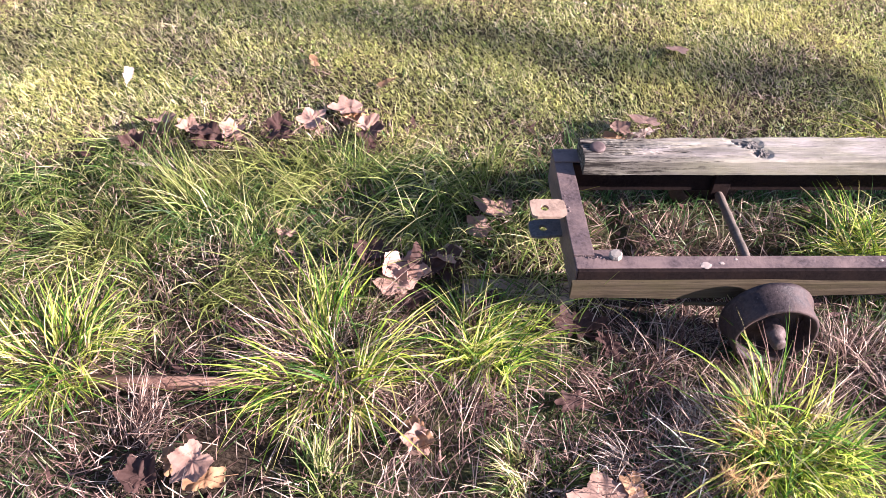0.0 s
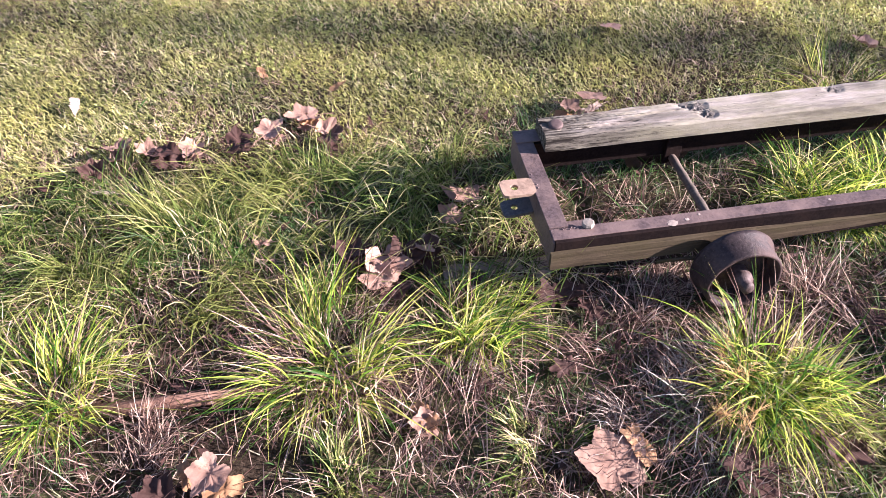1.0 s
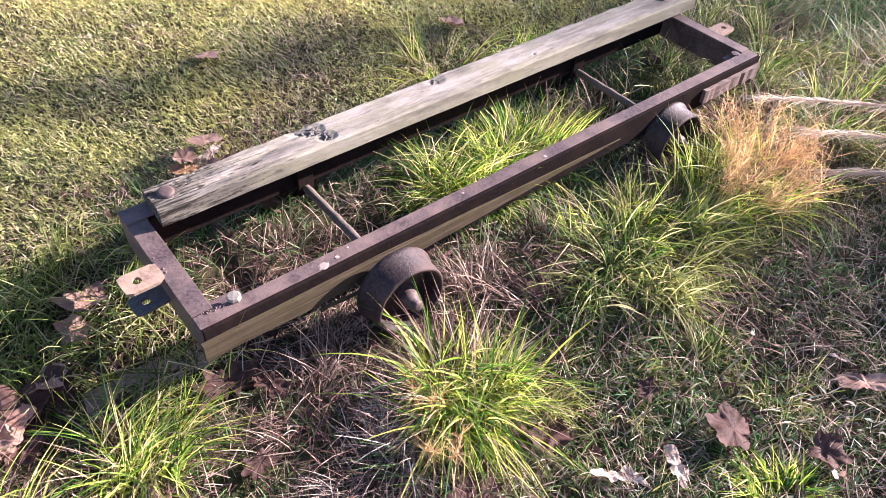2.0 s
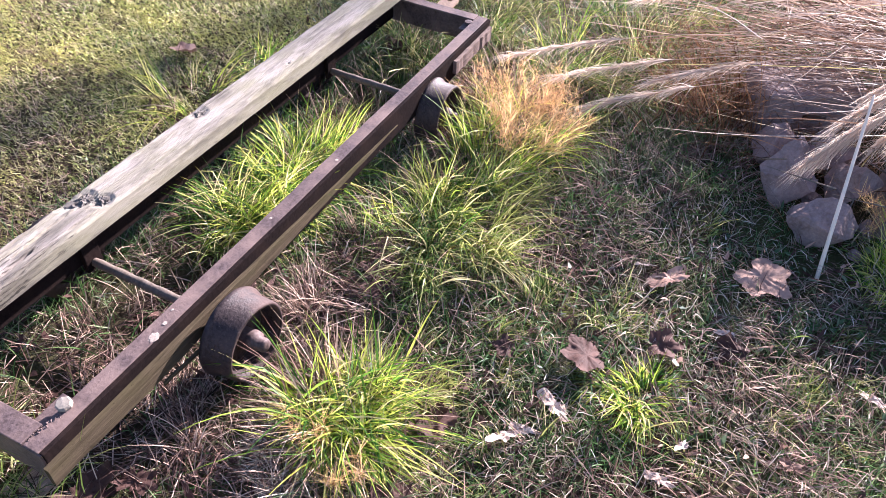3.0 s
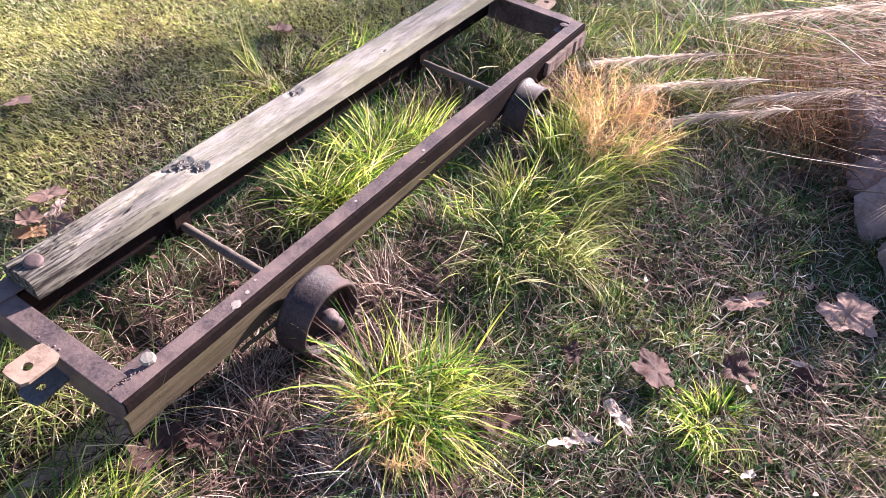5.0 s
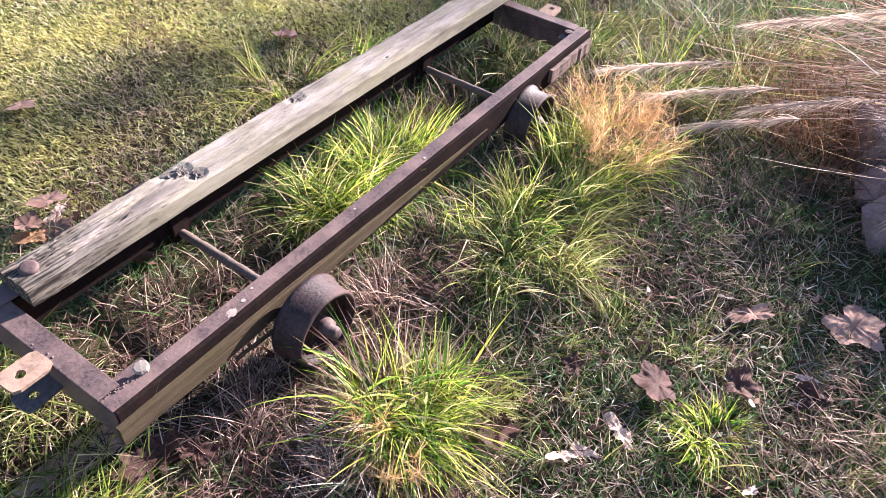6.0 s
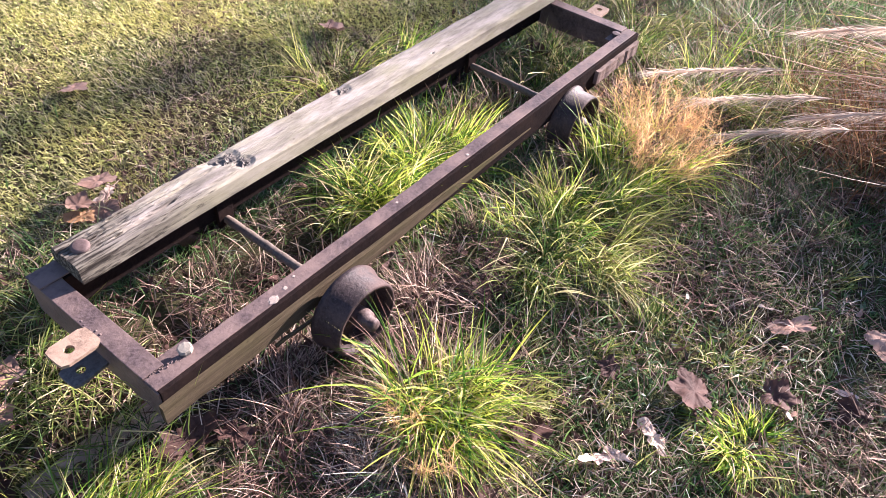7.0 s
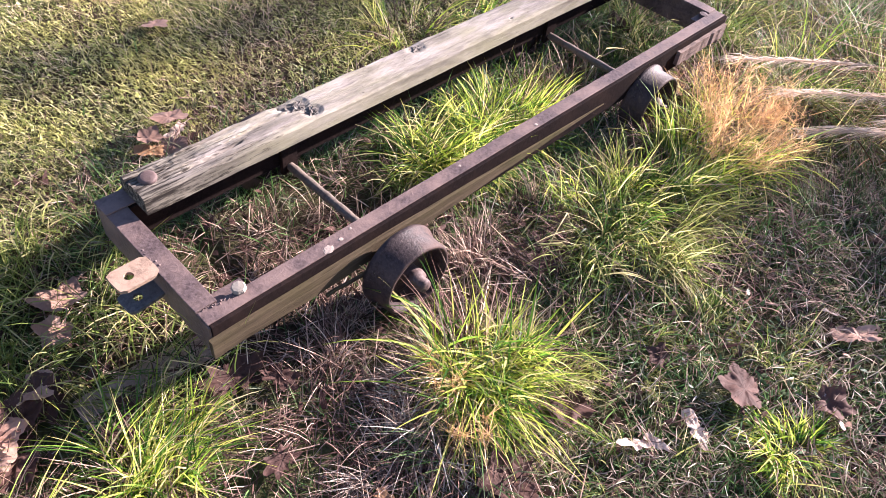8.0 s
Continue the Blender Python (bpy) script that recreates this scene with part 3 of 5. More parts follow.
    for x in (0.578, 1.90):
        axle = lathe([(0.012, 0.02), (0.0145, 0.021)] + [(0.0145 + 0.0012 * math.sin(i * 2.1), 0.03 + 0.026 * i) for i in range(20)] + [(0.012, W - 0.02)], 16)
        part("axle", moved(axle, pose(x, 0, 0.146)), AXLE, cart, "grey-brown rusty round axle rod", True)
        for y in (0.036, W - 0.070):
            part("axle_hanger", box(x - 0.030, x + 0.030, y - 0.010, y + 0.006, 0.120, H - 0.010, 0.003), SHADESTEEL, cart)
    return cart


build_cart()


# ---- things lying about the cart ----
def lump(name, size, seed, mat, m, label, category, flat=0.0):
    b = bmesh.new()
    bmesh.ops.create_icosphere(b, subdivisions=5, radius=0.5)
    planes = [(Vector((math.sin(seed * 1.7 + i * 2.4), math.cos(seed * 2.3 + i * 1.9), math.sin(seed + i * 3.1))).normalized(), 0.27 + 0.06 * math.sin(seed * 5 + i * 4)) for i in range(13)]
    for v in b.verts:
        for nrm, dist in planes:
            over = v.co.dot(nrm) - dist
            if over > 0:
                v.co -= nrm * over * 0.97
        v.co += noise.noise_vector(v.co * 4 + Vector((seed * 7, 0, 0))) * 0.03 + noise.noise_vector(v.co * 9) * 0.020 + noise.noise_vector(v.co * 26) * 0.009
        v.co = Vector((v.co.x * size[0], v.co.y * size[1], v.co.z * size[2])) * 1.22
    ob = part(name, b, mat, None, label)
    ob.matrix_world = m
    return tagged(ob, category=category, group="stones in the pile")


def slotted_block(w, d, h, sw, sh, label, m):
    b = bmesh.new()
    xs, zs = (-w / 2, -sw / 2, sw / 2, w / 2), (0, h / 2 - sh / 2, h / 2 + sh / 2, h)
    g = [[b.verts.new((x, -d / 2, z)) for z in zs] for x in xs]
    back = [b.verts.new((x, d / 2, z)) for x, z in ((xs[0], 0), (xs[3], 0), (xs[3], h), (xs[0], h))]
    deep = [b.verts.new((x, d * 0.2, z)) for x, z in ((xs[1], zs[1]), (xs[2], zs[1]), (xs[2], zs[2]), (xs[1], zs[2]))]
    for i in range(3):
        for j in range(3):
            if (i, j) != (1, 1):
                b.faces.new((g[i][j], g[i + 1][j], g[i + 1][j + 1], g[i][j + 1]))
    rim = [g[1][1], g[2][1], g[2][2], g[1][2]]
    for i in range(4):
        b.faces.new((rim[i], rim[(i + 1) % 4], deep[(i + 1) % 4], deep[i]))
    b.faces.new(deep)
    b.faces.new(back)
    b.faces.new([g[i][0] for i in range(4)] + [back[1], back[0]])
    b.faces.new([g[i][3] for i in range(4)] + [back[2], back[3]])
    b.faces.new([g[0][j] for j in range(4)] + [back[3], back[0]])
    b.faces.new([g[3][j] for j in range(4)] + [back[2], back[1]])
    bmesh.ops.recalc_face_normals(b, faces=b.faces[:])
    bmesh.ops.triangulate(b, faces=[f for f in b.faces if len(f.verts) > 4])
    bmesh.ops.subdivide_edges(b, edges=b.edges[:], cuts=6, use_grid_fill=True)
    for v in b.verts:
        corner = sum(1 for q, lim in ((abs(v.co.x), w / 2), (abs(v.co.y), d / 2), (abs(v.co.z - h / 2), h / 2)) if lim - q < 0.012)
        if corner >= 2:
            v.co.x *= 0.985
            v.co.y *= 0.98
            v.co.z = h / 2 + (v.co.z - h / 2) * 0.975
        v.co += noise.noise_vector(v.co * 12) * 0.007 + noise.noise_vector(v.co * 45) * 0.003
    ob = part("concrete_block", b, BLOCK, None, label)
    ob.matrix_world = m
    return tagged(ob, category="concrete block", group="blocks in the pile")


slotted_block(0.48, 0.32, 0.20, 0.12, 0.035, "grey-brown concrete block with a slot, at the pile's foot", pose(2.33, -1.96, -0.02, 3, 2, -84))
slotted_block(0.42, 0.26, 0.17, 0.14, 0.040, "grey concrete block with a slot, stacked on another", pose(2.36, -1.97, 0.178, -5, 3, -92))
slotted_block(0.44, 0.28, 0.22, 0.11, 0.04, "soiled concrete block half hidden by reeds", pose(2.80, -1.36, 0.0, 0, 0, -62))
slotted_block(0.40, 0.28, 0.20, 0.11, 0.04, "concrete block beneath drooping reeds", pose(2.85, -2.20, 0.0, 0, 0, -75))
lump("rock", (0.25, 0.24, 0.23), 1.0, STONE, pose(2.03, -1.535, 0.075, 8, 12, 20), "squat brown-grey rock before the pile", "rock")
lump("rock", (0.17, 0.20, 0.34), 2.3, STONE, pose(2.20, -1.385, 0.11, 6, 24, 10), "tall leaning brown-grey rock in the pile", "rock")
lump("rock", (0.24, 0.21, 0.20), 3.9, STONE, pose(2.24, -1.60, 0.14, 8, 10, 8), "angular rock resting on the pile", "rock")
lump("rock", (0.22, 0.22, 0.28), 5.1, STONE, pose(2.40, -1.34, 0.08, 0, 18, 50), "brown rock at the edge of the pile", "rock")
lump("rock", (0.26, 0.26, 0.26), 7.7, STONE, pose(2.48, -1.52, 0.08, 0, 30, 80), "brown rock wedged behind the others", "rock")
lump("rock", (0.20, 0.17, 0.14), 6.4, BLOCK, pose(2.05, -2.11, 0.03, 0, 0, 40), "pale broken stone beside the blocks", "rock")

for sx, sy, sz, size, seed in ((2.10, -1.46, 0.02, 0.10, 11.0), (2.14, -1.70, 0.02, 0.12, 12.4), (1.98, -1.68, 0.01, 0.07, 13.1), (2.30, -1.47, 0.20, 0.11, 14.2), (2.22, -1.50, 0.03, 0.10, 15.5)):
    lump("stone", (size, size * 0.8, size * 0.7), seed, STONE, pose(sx, sy, sz, 20 * seed, 9 * seed, 35 * seed), "small brown-grey stone wedged in the pile", "stone")
twigs = random.Random(5)
for i in range(14):
    twig = part("twig", moved(lathe([(0.0008, 0.0), (0.0032, 0.004), (0.0026, 0.12), (0.0008, 0.20 + 0.1 * twigs.random())], 6, "x"), Matrix.Translation((twigs.uniform(1.95, 2.35), twigs.uniform(-1.78, -1.32), twigs.uniform(0.16, 0.25))) @ pose(0, 0, 0, 0, twigs.uniform(5, 40), twigs.uniform(0, 360))), BARK, None, "thin dry brown twig fallen on the rocks", True)
    tagged(twig, category="twig", group="twigs on the rocks")

pipe = part("iron_pipe", moved(lathe([(0.016, -0.36), (0.021, -0.358), (0.021, 0.358), (0.016, 0.36)], 18, "x"), pose(-1.20, -0.19, 0.008, 0, -1, -2)), PIPE, None, "rust-brown iron pipe lying half sunk in dead grass", True)
tagged(pipe, category="pipe")
board = part("old_board", moved(box(-0.19, 0.19, -0.050, 0.050, -0.012, 0.012, 0.004, 10, 0.008, 12), pose(-0.12, 0.16, -0.010, 2, -1, -3)), GROUND_BOARD, None, "soil-stained brown board lying flat under the cart's corner")
tagged(board, category="board")
stick = part("dry_stalk", moved(lathe([(0.002, 0.0), (0.0075, 0.002), (0.0062, 0.3), (0.0045, 0.62), (0.001, 0.64)], 10, "z"), Matrix.Translation((1.80, -1.57, 0.0)) @ pose(0, 0, 0, 0, 31, 11)), STALK, None, "pale straight dry reed stalk leaning on a rock", True)
tagged(stick, category="stalk")


# ---- fallen leaves ----
def leaf_mesh(kind, size, fold, seed):
    """A dead leaf: lobed outline, curled blade, stalk."""
    b = bmesh.new()
    m, rings = 90, 5
    r0 = random.Random(seed)
    bend, twist, roll = r0.uniform(-1, 1), r0.uniform(-0.6, 0.6), fold
    centre = b.verts.new((0, 0, 0))
    prev = None

    def lift(x, y):
        u, v = x / size, y / size
        z = roll * 1.3 * u * u + (0.08 + 0.35 * roll) * bend * v * v + (0.1 + roll) * twist * u * v + (0.04 + 0.10 * roll) * noise.noise((u * 4, v * 5, seed)) + 0.03 * noise.noise((u * 14, v * 14, seed))
        return z * size
    for k in range(1, rings + 1):
        f = k / rings
        ring = []
        for i in range(m):
            u = 2 * math.pi * i / m
            if kind == "maple":
                h = abs((u - math.pi / 2 + math.pi) % (2 * math.pi) - math.pi)
                r = float(np.interp(h, (0, 0.26, 0.52, 0.72, 1.10, 1.48, 1.80, 2.18, 2.62, 3.14), (0.55, 0.43, 0.36, 0.37, 0.51, 0.41, 0.36, 0.42, 0.34, 0.25)))
                r += 0.010 * math.sin(u * 29 + seed) + 0.02 * math.sin(u * 3 + seed)
            elif kind == "sliver":
                r = (1 + 0.12 * math.sin(u * 9 + seed) + 0.14 * math.sin(u * 5 - seed)) / math.hypot(math.cos(u) / 0.13, math.sin(u) / 0.50)
            elif kind == "oak":
                r = 0.20 + 0.30 * abs(math.sin(u)) ** 1.4 + 0.085 * math.sin(u * 9 + 1)
            else:
                r = 0.17 + 0.30 * abs(math.sin(u)) ** 2.2 + 0.02 * math.sin(u * 11)
            if u > 1.4 * math.pi and u < 1.6 * math.pi:
                r *= 0.75
            x, y = r * f * size * math.cos(u), r * f * size * math.sin(u)
            c = 1 - 0.22 * abs(roll) * (abs(x) / size)
            ring.append(b.verts.new((x * c, y, lift(x, y))))
        for i in range(m):
            j = (i + 1) % m
            if prev:
                b.faces.new((prev[i], ring[i], ring[j], prev[j]))
            else:
                b.faces.new((centre, ring[i], ring[j]))
        prev = ring
    stalk = [b.verts.new((dx, y, lift(0, y) + dz)) for y in (-0.18 * size, -0.62 * size) for dx, dz in ((-0.0012, 0.001), (0.0012, 0.001), (0, 0.004))]
    for a in range(3):
        c = (a + 1) % 3
        b.faces.new((stalk[a], stalk[c], stalk[3 + c], stalk[3 + a]))
    low = min(v.co.z for v in b.verts)
    for v in b.verts:
        v.co.z -= low
    return b


def fallen(kind, mat, label, spots, fold=0.3, lift=0.034):
    for i, (x, y, full, turn) in enumerate(spots):
        size = full * random.Random(i * 17 + int(x * 100)).uniform(0.68, 1.0)
        seed = int(abs(x * 131 + y * 717)) + i
        r0 = random.Random(seed)
        ob = part("fallen_leaf", leaf_mesh(kind, size, fold * r0.uniform(0.4, 1.5), seed), mat, None, label, True)
        ob.matrix_world = pose(x, y, float(ground_z(x, y)) + lift, r0.uniform(-16, 16), r0.uniform(-16, 16), turn)
        tagged(ob, category="leaf", group="fallen leaves")


fallen("maple", TAN, "tan-pink dry maple leaf lying on the grass", [
    (0.02, -0.60, 0.23, 10), (-0.51, 0.17, 0.20, 60), (-1.46, 0.99, 0.17, 100), (-0.72, 1.06, 0.15, 30),
    (0.75, 1.64, 0.14, 200), (-0.45, -0.40, 0.13, 80), (0.40, 0.90, 0.17, 130), (0.71, -1.38, 0.14, 20), (1.86, 1.24, 0.15, 45)], 0.35)
fallen("plain", TAN, "tan-pink curled dry leaf in short grass", [
    (-0.86, 0.99, 0.15, 40), (-1.18, 0.93, 0.13, 120), (0.97, -1.58, 0.10, 10), (-0.91, 0.41, 0.10, 75)], 0.6)
fallen("maple", TAN, "broad flat pinkish-tan maple leaf on short turf", [(1.68, -1.39, 0.24, 150)], 0.06)
fallen("plain", TAN, "small flat pink dry leaf on short turf", [(1.51, -1.11, 0.18, 40)], 0.10)
fallen("maple", TAN, "curled pinkish leaf caught in the strip's long grass", [(-0.19, 0.50, 0.20, 15), (-0.24, 0.42, 0.15, 120)], 0.6)
fallen("oak", BROWN, "dark brown dry oak leaf sunk in the grass", [
    (1.03, -0.26, 0.19, 120), (0.35, -0.69, 0.17, 60), (-0.58, 0.27, 0.20, 20),
    (-0.34, 0.24, 0.15, 160), (0.02, -0.01, 0.16, 80), (-0.02, -0.28, 0.12, 100), (-0.64, 0.90, 0.18, 10), (0.12, -0.08, 0.14, 200)], 0.5)
fallen("maple", BROWN, "crumpled dark brown leaf among dry grass", [
    (-1.55, 0.89, 0.15, 10), (-1.27, 0.90, 0.17, 60), (-0.99, 0.94, 0.17, 90), (2.36, 0.40, 0.22, 40), (1.31, -1.36, 0.15, 70), (-0.47, 0.18, 0.18, 100), (-1.16, -0.50, 0.16, 30), (0.97, -0.74, 0.09, 10)], 0.7)
fallen("sliver", PALE, "pale curled leaf showing its whitish underside", [
    (0.84, -0.94, 0.16, 335), (0.69, -0.86, 0.14, 60), (0.73, -0.89, 0.12, 5), (1.19, -1.17, 0.14, 140), (-1.71, 1.39, 0.15, 10), (-1.50, 0.78, 0.15, 80),
    (1.32, -1.77, 0.13, 330), (0.89, -1.30, 0.10, 60), (0.76, -1.27, 0.13, 350), (1.53, -1.02, 0.09, 30), (2.01, -2.05, 0.16, 50), (0.45, 0.97, 0.18, 110), (1.36, -1.33, 0.10, 20)], 0.45)
fallen("plain", ORANGE, "orange-brown dry leaf in the thatch", [
    (-0.45, -0.38, 0.17, 30), (0.10, -0.55, 0.16, 200), (-0.72, 1.09, 0.15, 60),
    (-0.99, -0.51, 0.15, 100), (-0.92, 1.50, 0.10, 20), (-0.59, 1.34, 0.11, 140), (0.33, 0.93, 0.13, 60), (-1.09, -0.46, 0.11, 20), (-2.08, 0.18, 0.15, 100), (-1.68, -0.40, 0.10, 170)], 0.6)

fallen("maple", BROWN, "brown crumpled leaf in a drift of leaves", [
    (-0.64, 0.93, 0.16, 200), (-1.00, 0.95, 0.15, 300), (-1.30, 0.94, 0.15, 240), (-0.44, 0.21, 0.19, 330), (-0.56, 0.22, 0.18, 80), (-0.36, 0.26, 0.16, 200), (-0.62, 0.26, 0.17, 20)], 0.7, 0.07)
fallen("maple", BROWN, "brown curled maple leaf lying on short turf", [(1.04, -0.97, 0.17, 30), (0.62, -0.68, 0.22, 350), (0.36, -0.70, 0.18, 60), (1.20, -1.16, 0.14, 200)], 0.5, 0.045)
fallen("maple", BROWN, "brown leaf in the shade under the cart's corner", [(-0.08, -0.02, 0.16, 250), (0.08, 0.00, 0.15, 140), (-0.24, 0.06, 0.16, 40), (-0.48, 0.12, 0.18, 130)], 0.6)
fallen("maple", TAN, "dusty tan-pink leaf in a drift of leaves", [
    (-1.48, 1.02, 0.18, 220), (-0.73, 1.10, 0.18, 100), (-0.88, 1.02, 0.15, 310), (-1.36, 0.98, 0.15, 60), (-1.18, 0.97, 0.14, 150), (-0.66, 0.99, 0.15, 260)], 0.45, 0.055)
fallen("maple", TAN, "pinkish curled leaf among long grass", [
    (-0.50, 0.20, 0.22, 190), (-0.53, 0.13, 0.17, 20), (-0.36, 0.25, 0.14, 60), (0.45, 1.00, 0.20, 10), (0.34, 0.95, 0.16, 240), (-1.02, -0.48, 0.16, 140)], 0.5, 0.07)

# ---- tufts ----
def tuft(x, y, spread, length, count, mat, label, wide=0.0038, upright=0.35, stretch=(1, 1), dry=0.25, toward=None):
    n = int(count * 1.3)
    groups = max(6, count // 28)
    g = rng.integers(0, groups, n)
    ga, gr = rng.uniform(0, 2 * np.pi, groups), spread * 1.35 * np.sqrt(rng.uniform(0, 1, groups))
    gl, gn = rng.uniform(0.45, 1.15, groups), np.abs(rng.normal(upright + 0.30, 0.5, groups))
    ox = (gr * np.cos(ga))[g] * stretch[0] + rng.normal(0, spread * 0.22, n)
    oy = (gr * np.sin(ga))[g] * stretch[1] + rng.normal(0, spread * 0.22, n)
    az = ga[g] + rng.normal(0, 0.75, n)
    if toward is not None:
        pick = rng.uniform(size=n) < 0.6
        az = np.where(pick, toward + rng.normal(0, 0.6, n), az)
    lean = np.abs(gn[g] + rng.normal(0, 0.30, n))
    kink = np.where(rng.uniform(size=n) < 0.28, rng.normal(0.9, 0.4, n), 0)
    p = blades(x + ox, y + oy, length * gl[g] * rng.uniform(0.5, 1.1, n), az, lean, rng.uniform(0.2, 1.1, n) + 0.9 * rng.uniform(0, 1, n) ** 2, 7, None, kink)
    p -= (x, y, 0)
    v, f = ribbons(p, wide * 1.3 * rng.uniform(0.5, 1.3, n))
    root = tagged(new("grass_tuft"), label, "grass tuft", "grass tufts")
    root.location = (x, y, 0)
    soup("foliage", v, f, mat, root)
    n = int(count * dry)
    if n:
        a = rng.uniform(0, 2 * np.pi, n)
        r = spread * 1.25 * np.sqrt(rng.uniform(0, 1, n))
        p = blades(x + r * np.cos(a) * stretch[0], y + r * np.sin(a) * stretch[1], length * rng.uniform(0.4, 1.0, n), a + rng.normal(0, 0.8, n), np.abs(rng.normal(0.9, 0.35, n)), rng.uniform(0.2, 1.2, n), 5)
        p -= (x, y, 0)
        v, f = ribbons(p, 0.0034 * rng.uniform(0.6, 1.3, n))
        tagged(soup("dead_foliage", v, f, STRAW, root), "dry straw-coloured blades")


tuft(-1.50, -0.11, 0.09, 0.30, 420, BRIGHT, "bright green grass tuft beside the pipe", dry=0.5)
tuft(-0.72, -0.10, 0.12, 0.33, 480, BRIGHT, "arching half-dry grass tuft with pale blades", upright=0.55, dry=1.1)
tuft(-0.64, -0.22, 0.05, 0.26, 130, BRIGHT, "small bright green tuft among dry stalks", wide=0.005)
tuft(-0.26, -0.09, 0.09, 0.28, 460, BRIGHT, "fresh green grass tuft before the cart", dry=0.4, toward=0.2)
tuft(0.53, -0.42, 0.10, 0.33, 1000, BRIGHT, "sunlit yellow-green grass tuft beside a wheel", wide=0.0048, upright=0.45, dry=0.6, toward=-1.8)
for sx, sy, sc in ((0.84, -0.16, 260), (1.02, -0.13, 300), (1.18, -0.12, 220), (1.72, -0.14, 240), (0.16, -0.20, 200), (0.28, -0.12, 180), (1.74, 0.30, 260), (-0.42, -0.30, 200), (-1.25, -0.42, 200)):
    tuft(sx, sy, 0.11, 0.20, sc, STRAW, "matted pinkish dry grass tuft", wide=0.0024, upright=0.75, dry=0.3)
tuft(0.60, -0.50, 0.06, 0.20, 200, BRIGHT, "low yellow-green tuft spilling over turf", upright=0.6, dry=0.3, toward=-1.2)
tuft(0.34, -0.54, 0.12, 0.22, 320, MIXED, "half-dry olive tuft beside the sunlit one", wide=0.0028, upright=0.4, dry=0.9)
tuft(0.24, -0.42, 0.12, 0.20, 280, PALESTRAW, "bleached dry tuft below the rail", wide=0.0024, upright=0.6, dry=0.3)
tuft(0.40, -0.42, 0.11, 0.24, 240, PALESTRAW, "dry straw tuft beside a wheel", wide=0.003, dry=0.2)
tuft(1.38, -0.30, 0.14, 0.32, 420, BRIGHT, "green tuft against the rail", dry=0.1, toward=-2.0)
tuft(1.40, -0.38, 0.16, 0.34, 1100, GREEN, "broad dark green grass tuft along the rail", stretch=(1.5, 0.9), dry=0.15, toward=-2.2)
tuft(1.75, -0.33, 0.10, 0.32, 300, BRIGHT, "sunlit green tuft near the rear wheel", dry=0.3)
tuft(1.03, -1.15, 0.075, 0.17, 340, BRIGHT, "small bright green tuft in short grass", dry=0.2)
tuft(1.15, -0.80, 0.08, 0.16, 200, GREEN, "low green tuft in short grass", dry=0.2)
tuft(1.58, 1.00, 0.11, 0.36, 110, BRIGHT, "tall pale green tuft at the lawn's edge", wide=0.003, upright=0.2, dry=0.9)
tuft(1.98, 0.92, 0.08, 0.28, 70, BRIGHT, "pale green tuft at the lawn's edge", upright=0.2, dry=0.5)
tuft(1.25, 0.30, 0.16, 0.36, 900, BRIGHT, "sunlit yellow-green tuft growing inside the frame", stretch=(1.3, 0.6), dry=0.15, toward=-1.2)
tuft(1.50, 0.30, 0.13, 0.34, 560, BRIGHT, "bright green tuft growing inside the frame", stretch=(1.2, 0.7), dry=0.3)
tuft(0.98, 0.32, 0.10, 0.24, 200, GREEN, "dark green tuft inside the frame", stretch=(1.2, 0.8), dry=0.3)
for sx, sy in ((0.25, 0.22), (0.45, 0.35), (0.70, 0.20), (0.80, 0.40), (0.30, 0.40)):
    tuft(sx, sy, 0.10, 0.17, 110, STRAW, "sparse dry tuft in the frame's shade", wide=0.0022, upright=0.7, dry=0.3)
tuft(1.86, 0.24, 0.12, 0.28, 320, STRAW, "pinkish dry tuft by the rear axle", wide=0.0028, dry=0.2)
tuft(2.25, 0.28, 0.13, 0.26, 380, GREEN, "dark green tuft at the rear of the frame", stretch=(1.2, 1), dry=0.1)
tuft(1.88, -1.86, 0.10, 0.27, 420, BRIGHT, "green grass tuft at the blocks' foot", dry=0.1)
tuft(1.60, -2.05, 0.09, 0.20, 240, GREEN, "low green tuft near the blocks", dry=0.1)
tuft(-0.12, -0.50, 0.09, 0.16, 220, GREEN, "low blue-green tuft in dry grass", dry=0.5)
tuft(-0.70, -0.52, 0.07, 0.15, 160, GREEN, "small green tuft in dry thatch", dry=0.6)
tuft(0.75, -0.50, 0.10, 0.20, 260, GREEN, "green tuft behind the sunlit one", dry=0.3)
tuft(-2.05, -0.25, 0.12, 0.30, 320, BRIGHT, "yellow-green tuft at the strip's far end", dry=0.5)
tuft(2.75, -0.30, 0.14, 0.34, 340, BRIGHT, "green tuft behind the cart", upright=0.2, dry=0.4)
tuft(3.05, 0.20, 0.14, 0.32, 300, GREEN, "green tuft behind the rear hitch", dry=0.4)


tuft(2.02, -0.34, 0.12, 0.34, 360, BRIGHT, "yellow-green tuft under orange seed heads", upright=0.3, dry=0.6)
tuft(1.84, -0.22, 0.09, 0.25, 300, STRAW, "rusty dry tuft standing before the rear wheel", wide=0.0028, upright=0.25, dry=0.3)
tuft(1.93, -0.14, 0.10, 0.24, 300, STRAW, "dry pinkish tuft hiding the rear wheel", wide=0.0026, upright=0.5, dry=0.3)
# extra tuft, put here to keep the sun off the rear wheel
tuft(2.30, -0.17, 0.11, 0.30, 420, STRAW, "thick dry tuft added behind the rear wheel to shade it", wide=0.0032, upright=0.25, dry=0.3)
tuft(2.70, -0.62, 0.15, 0.36, 420, GREEN, "dark green tuft under drooping plumes", upright=0.3, dry=0.5)
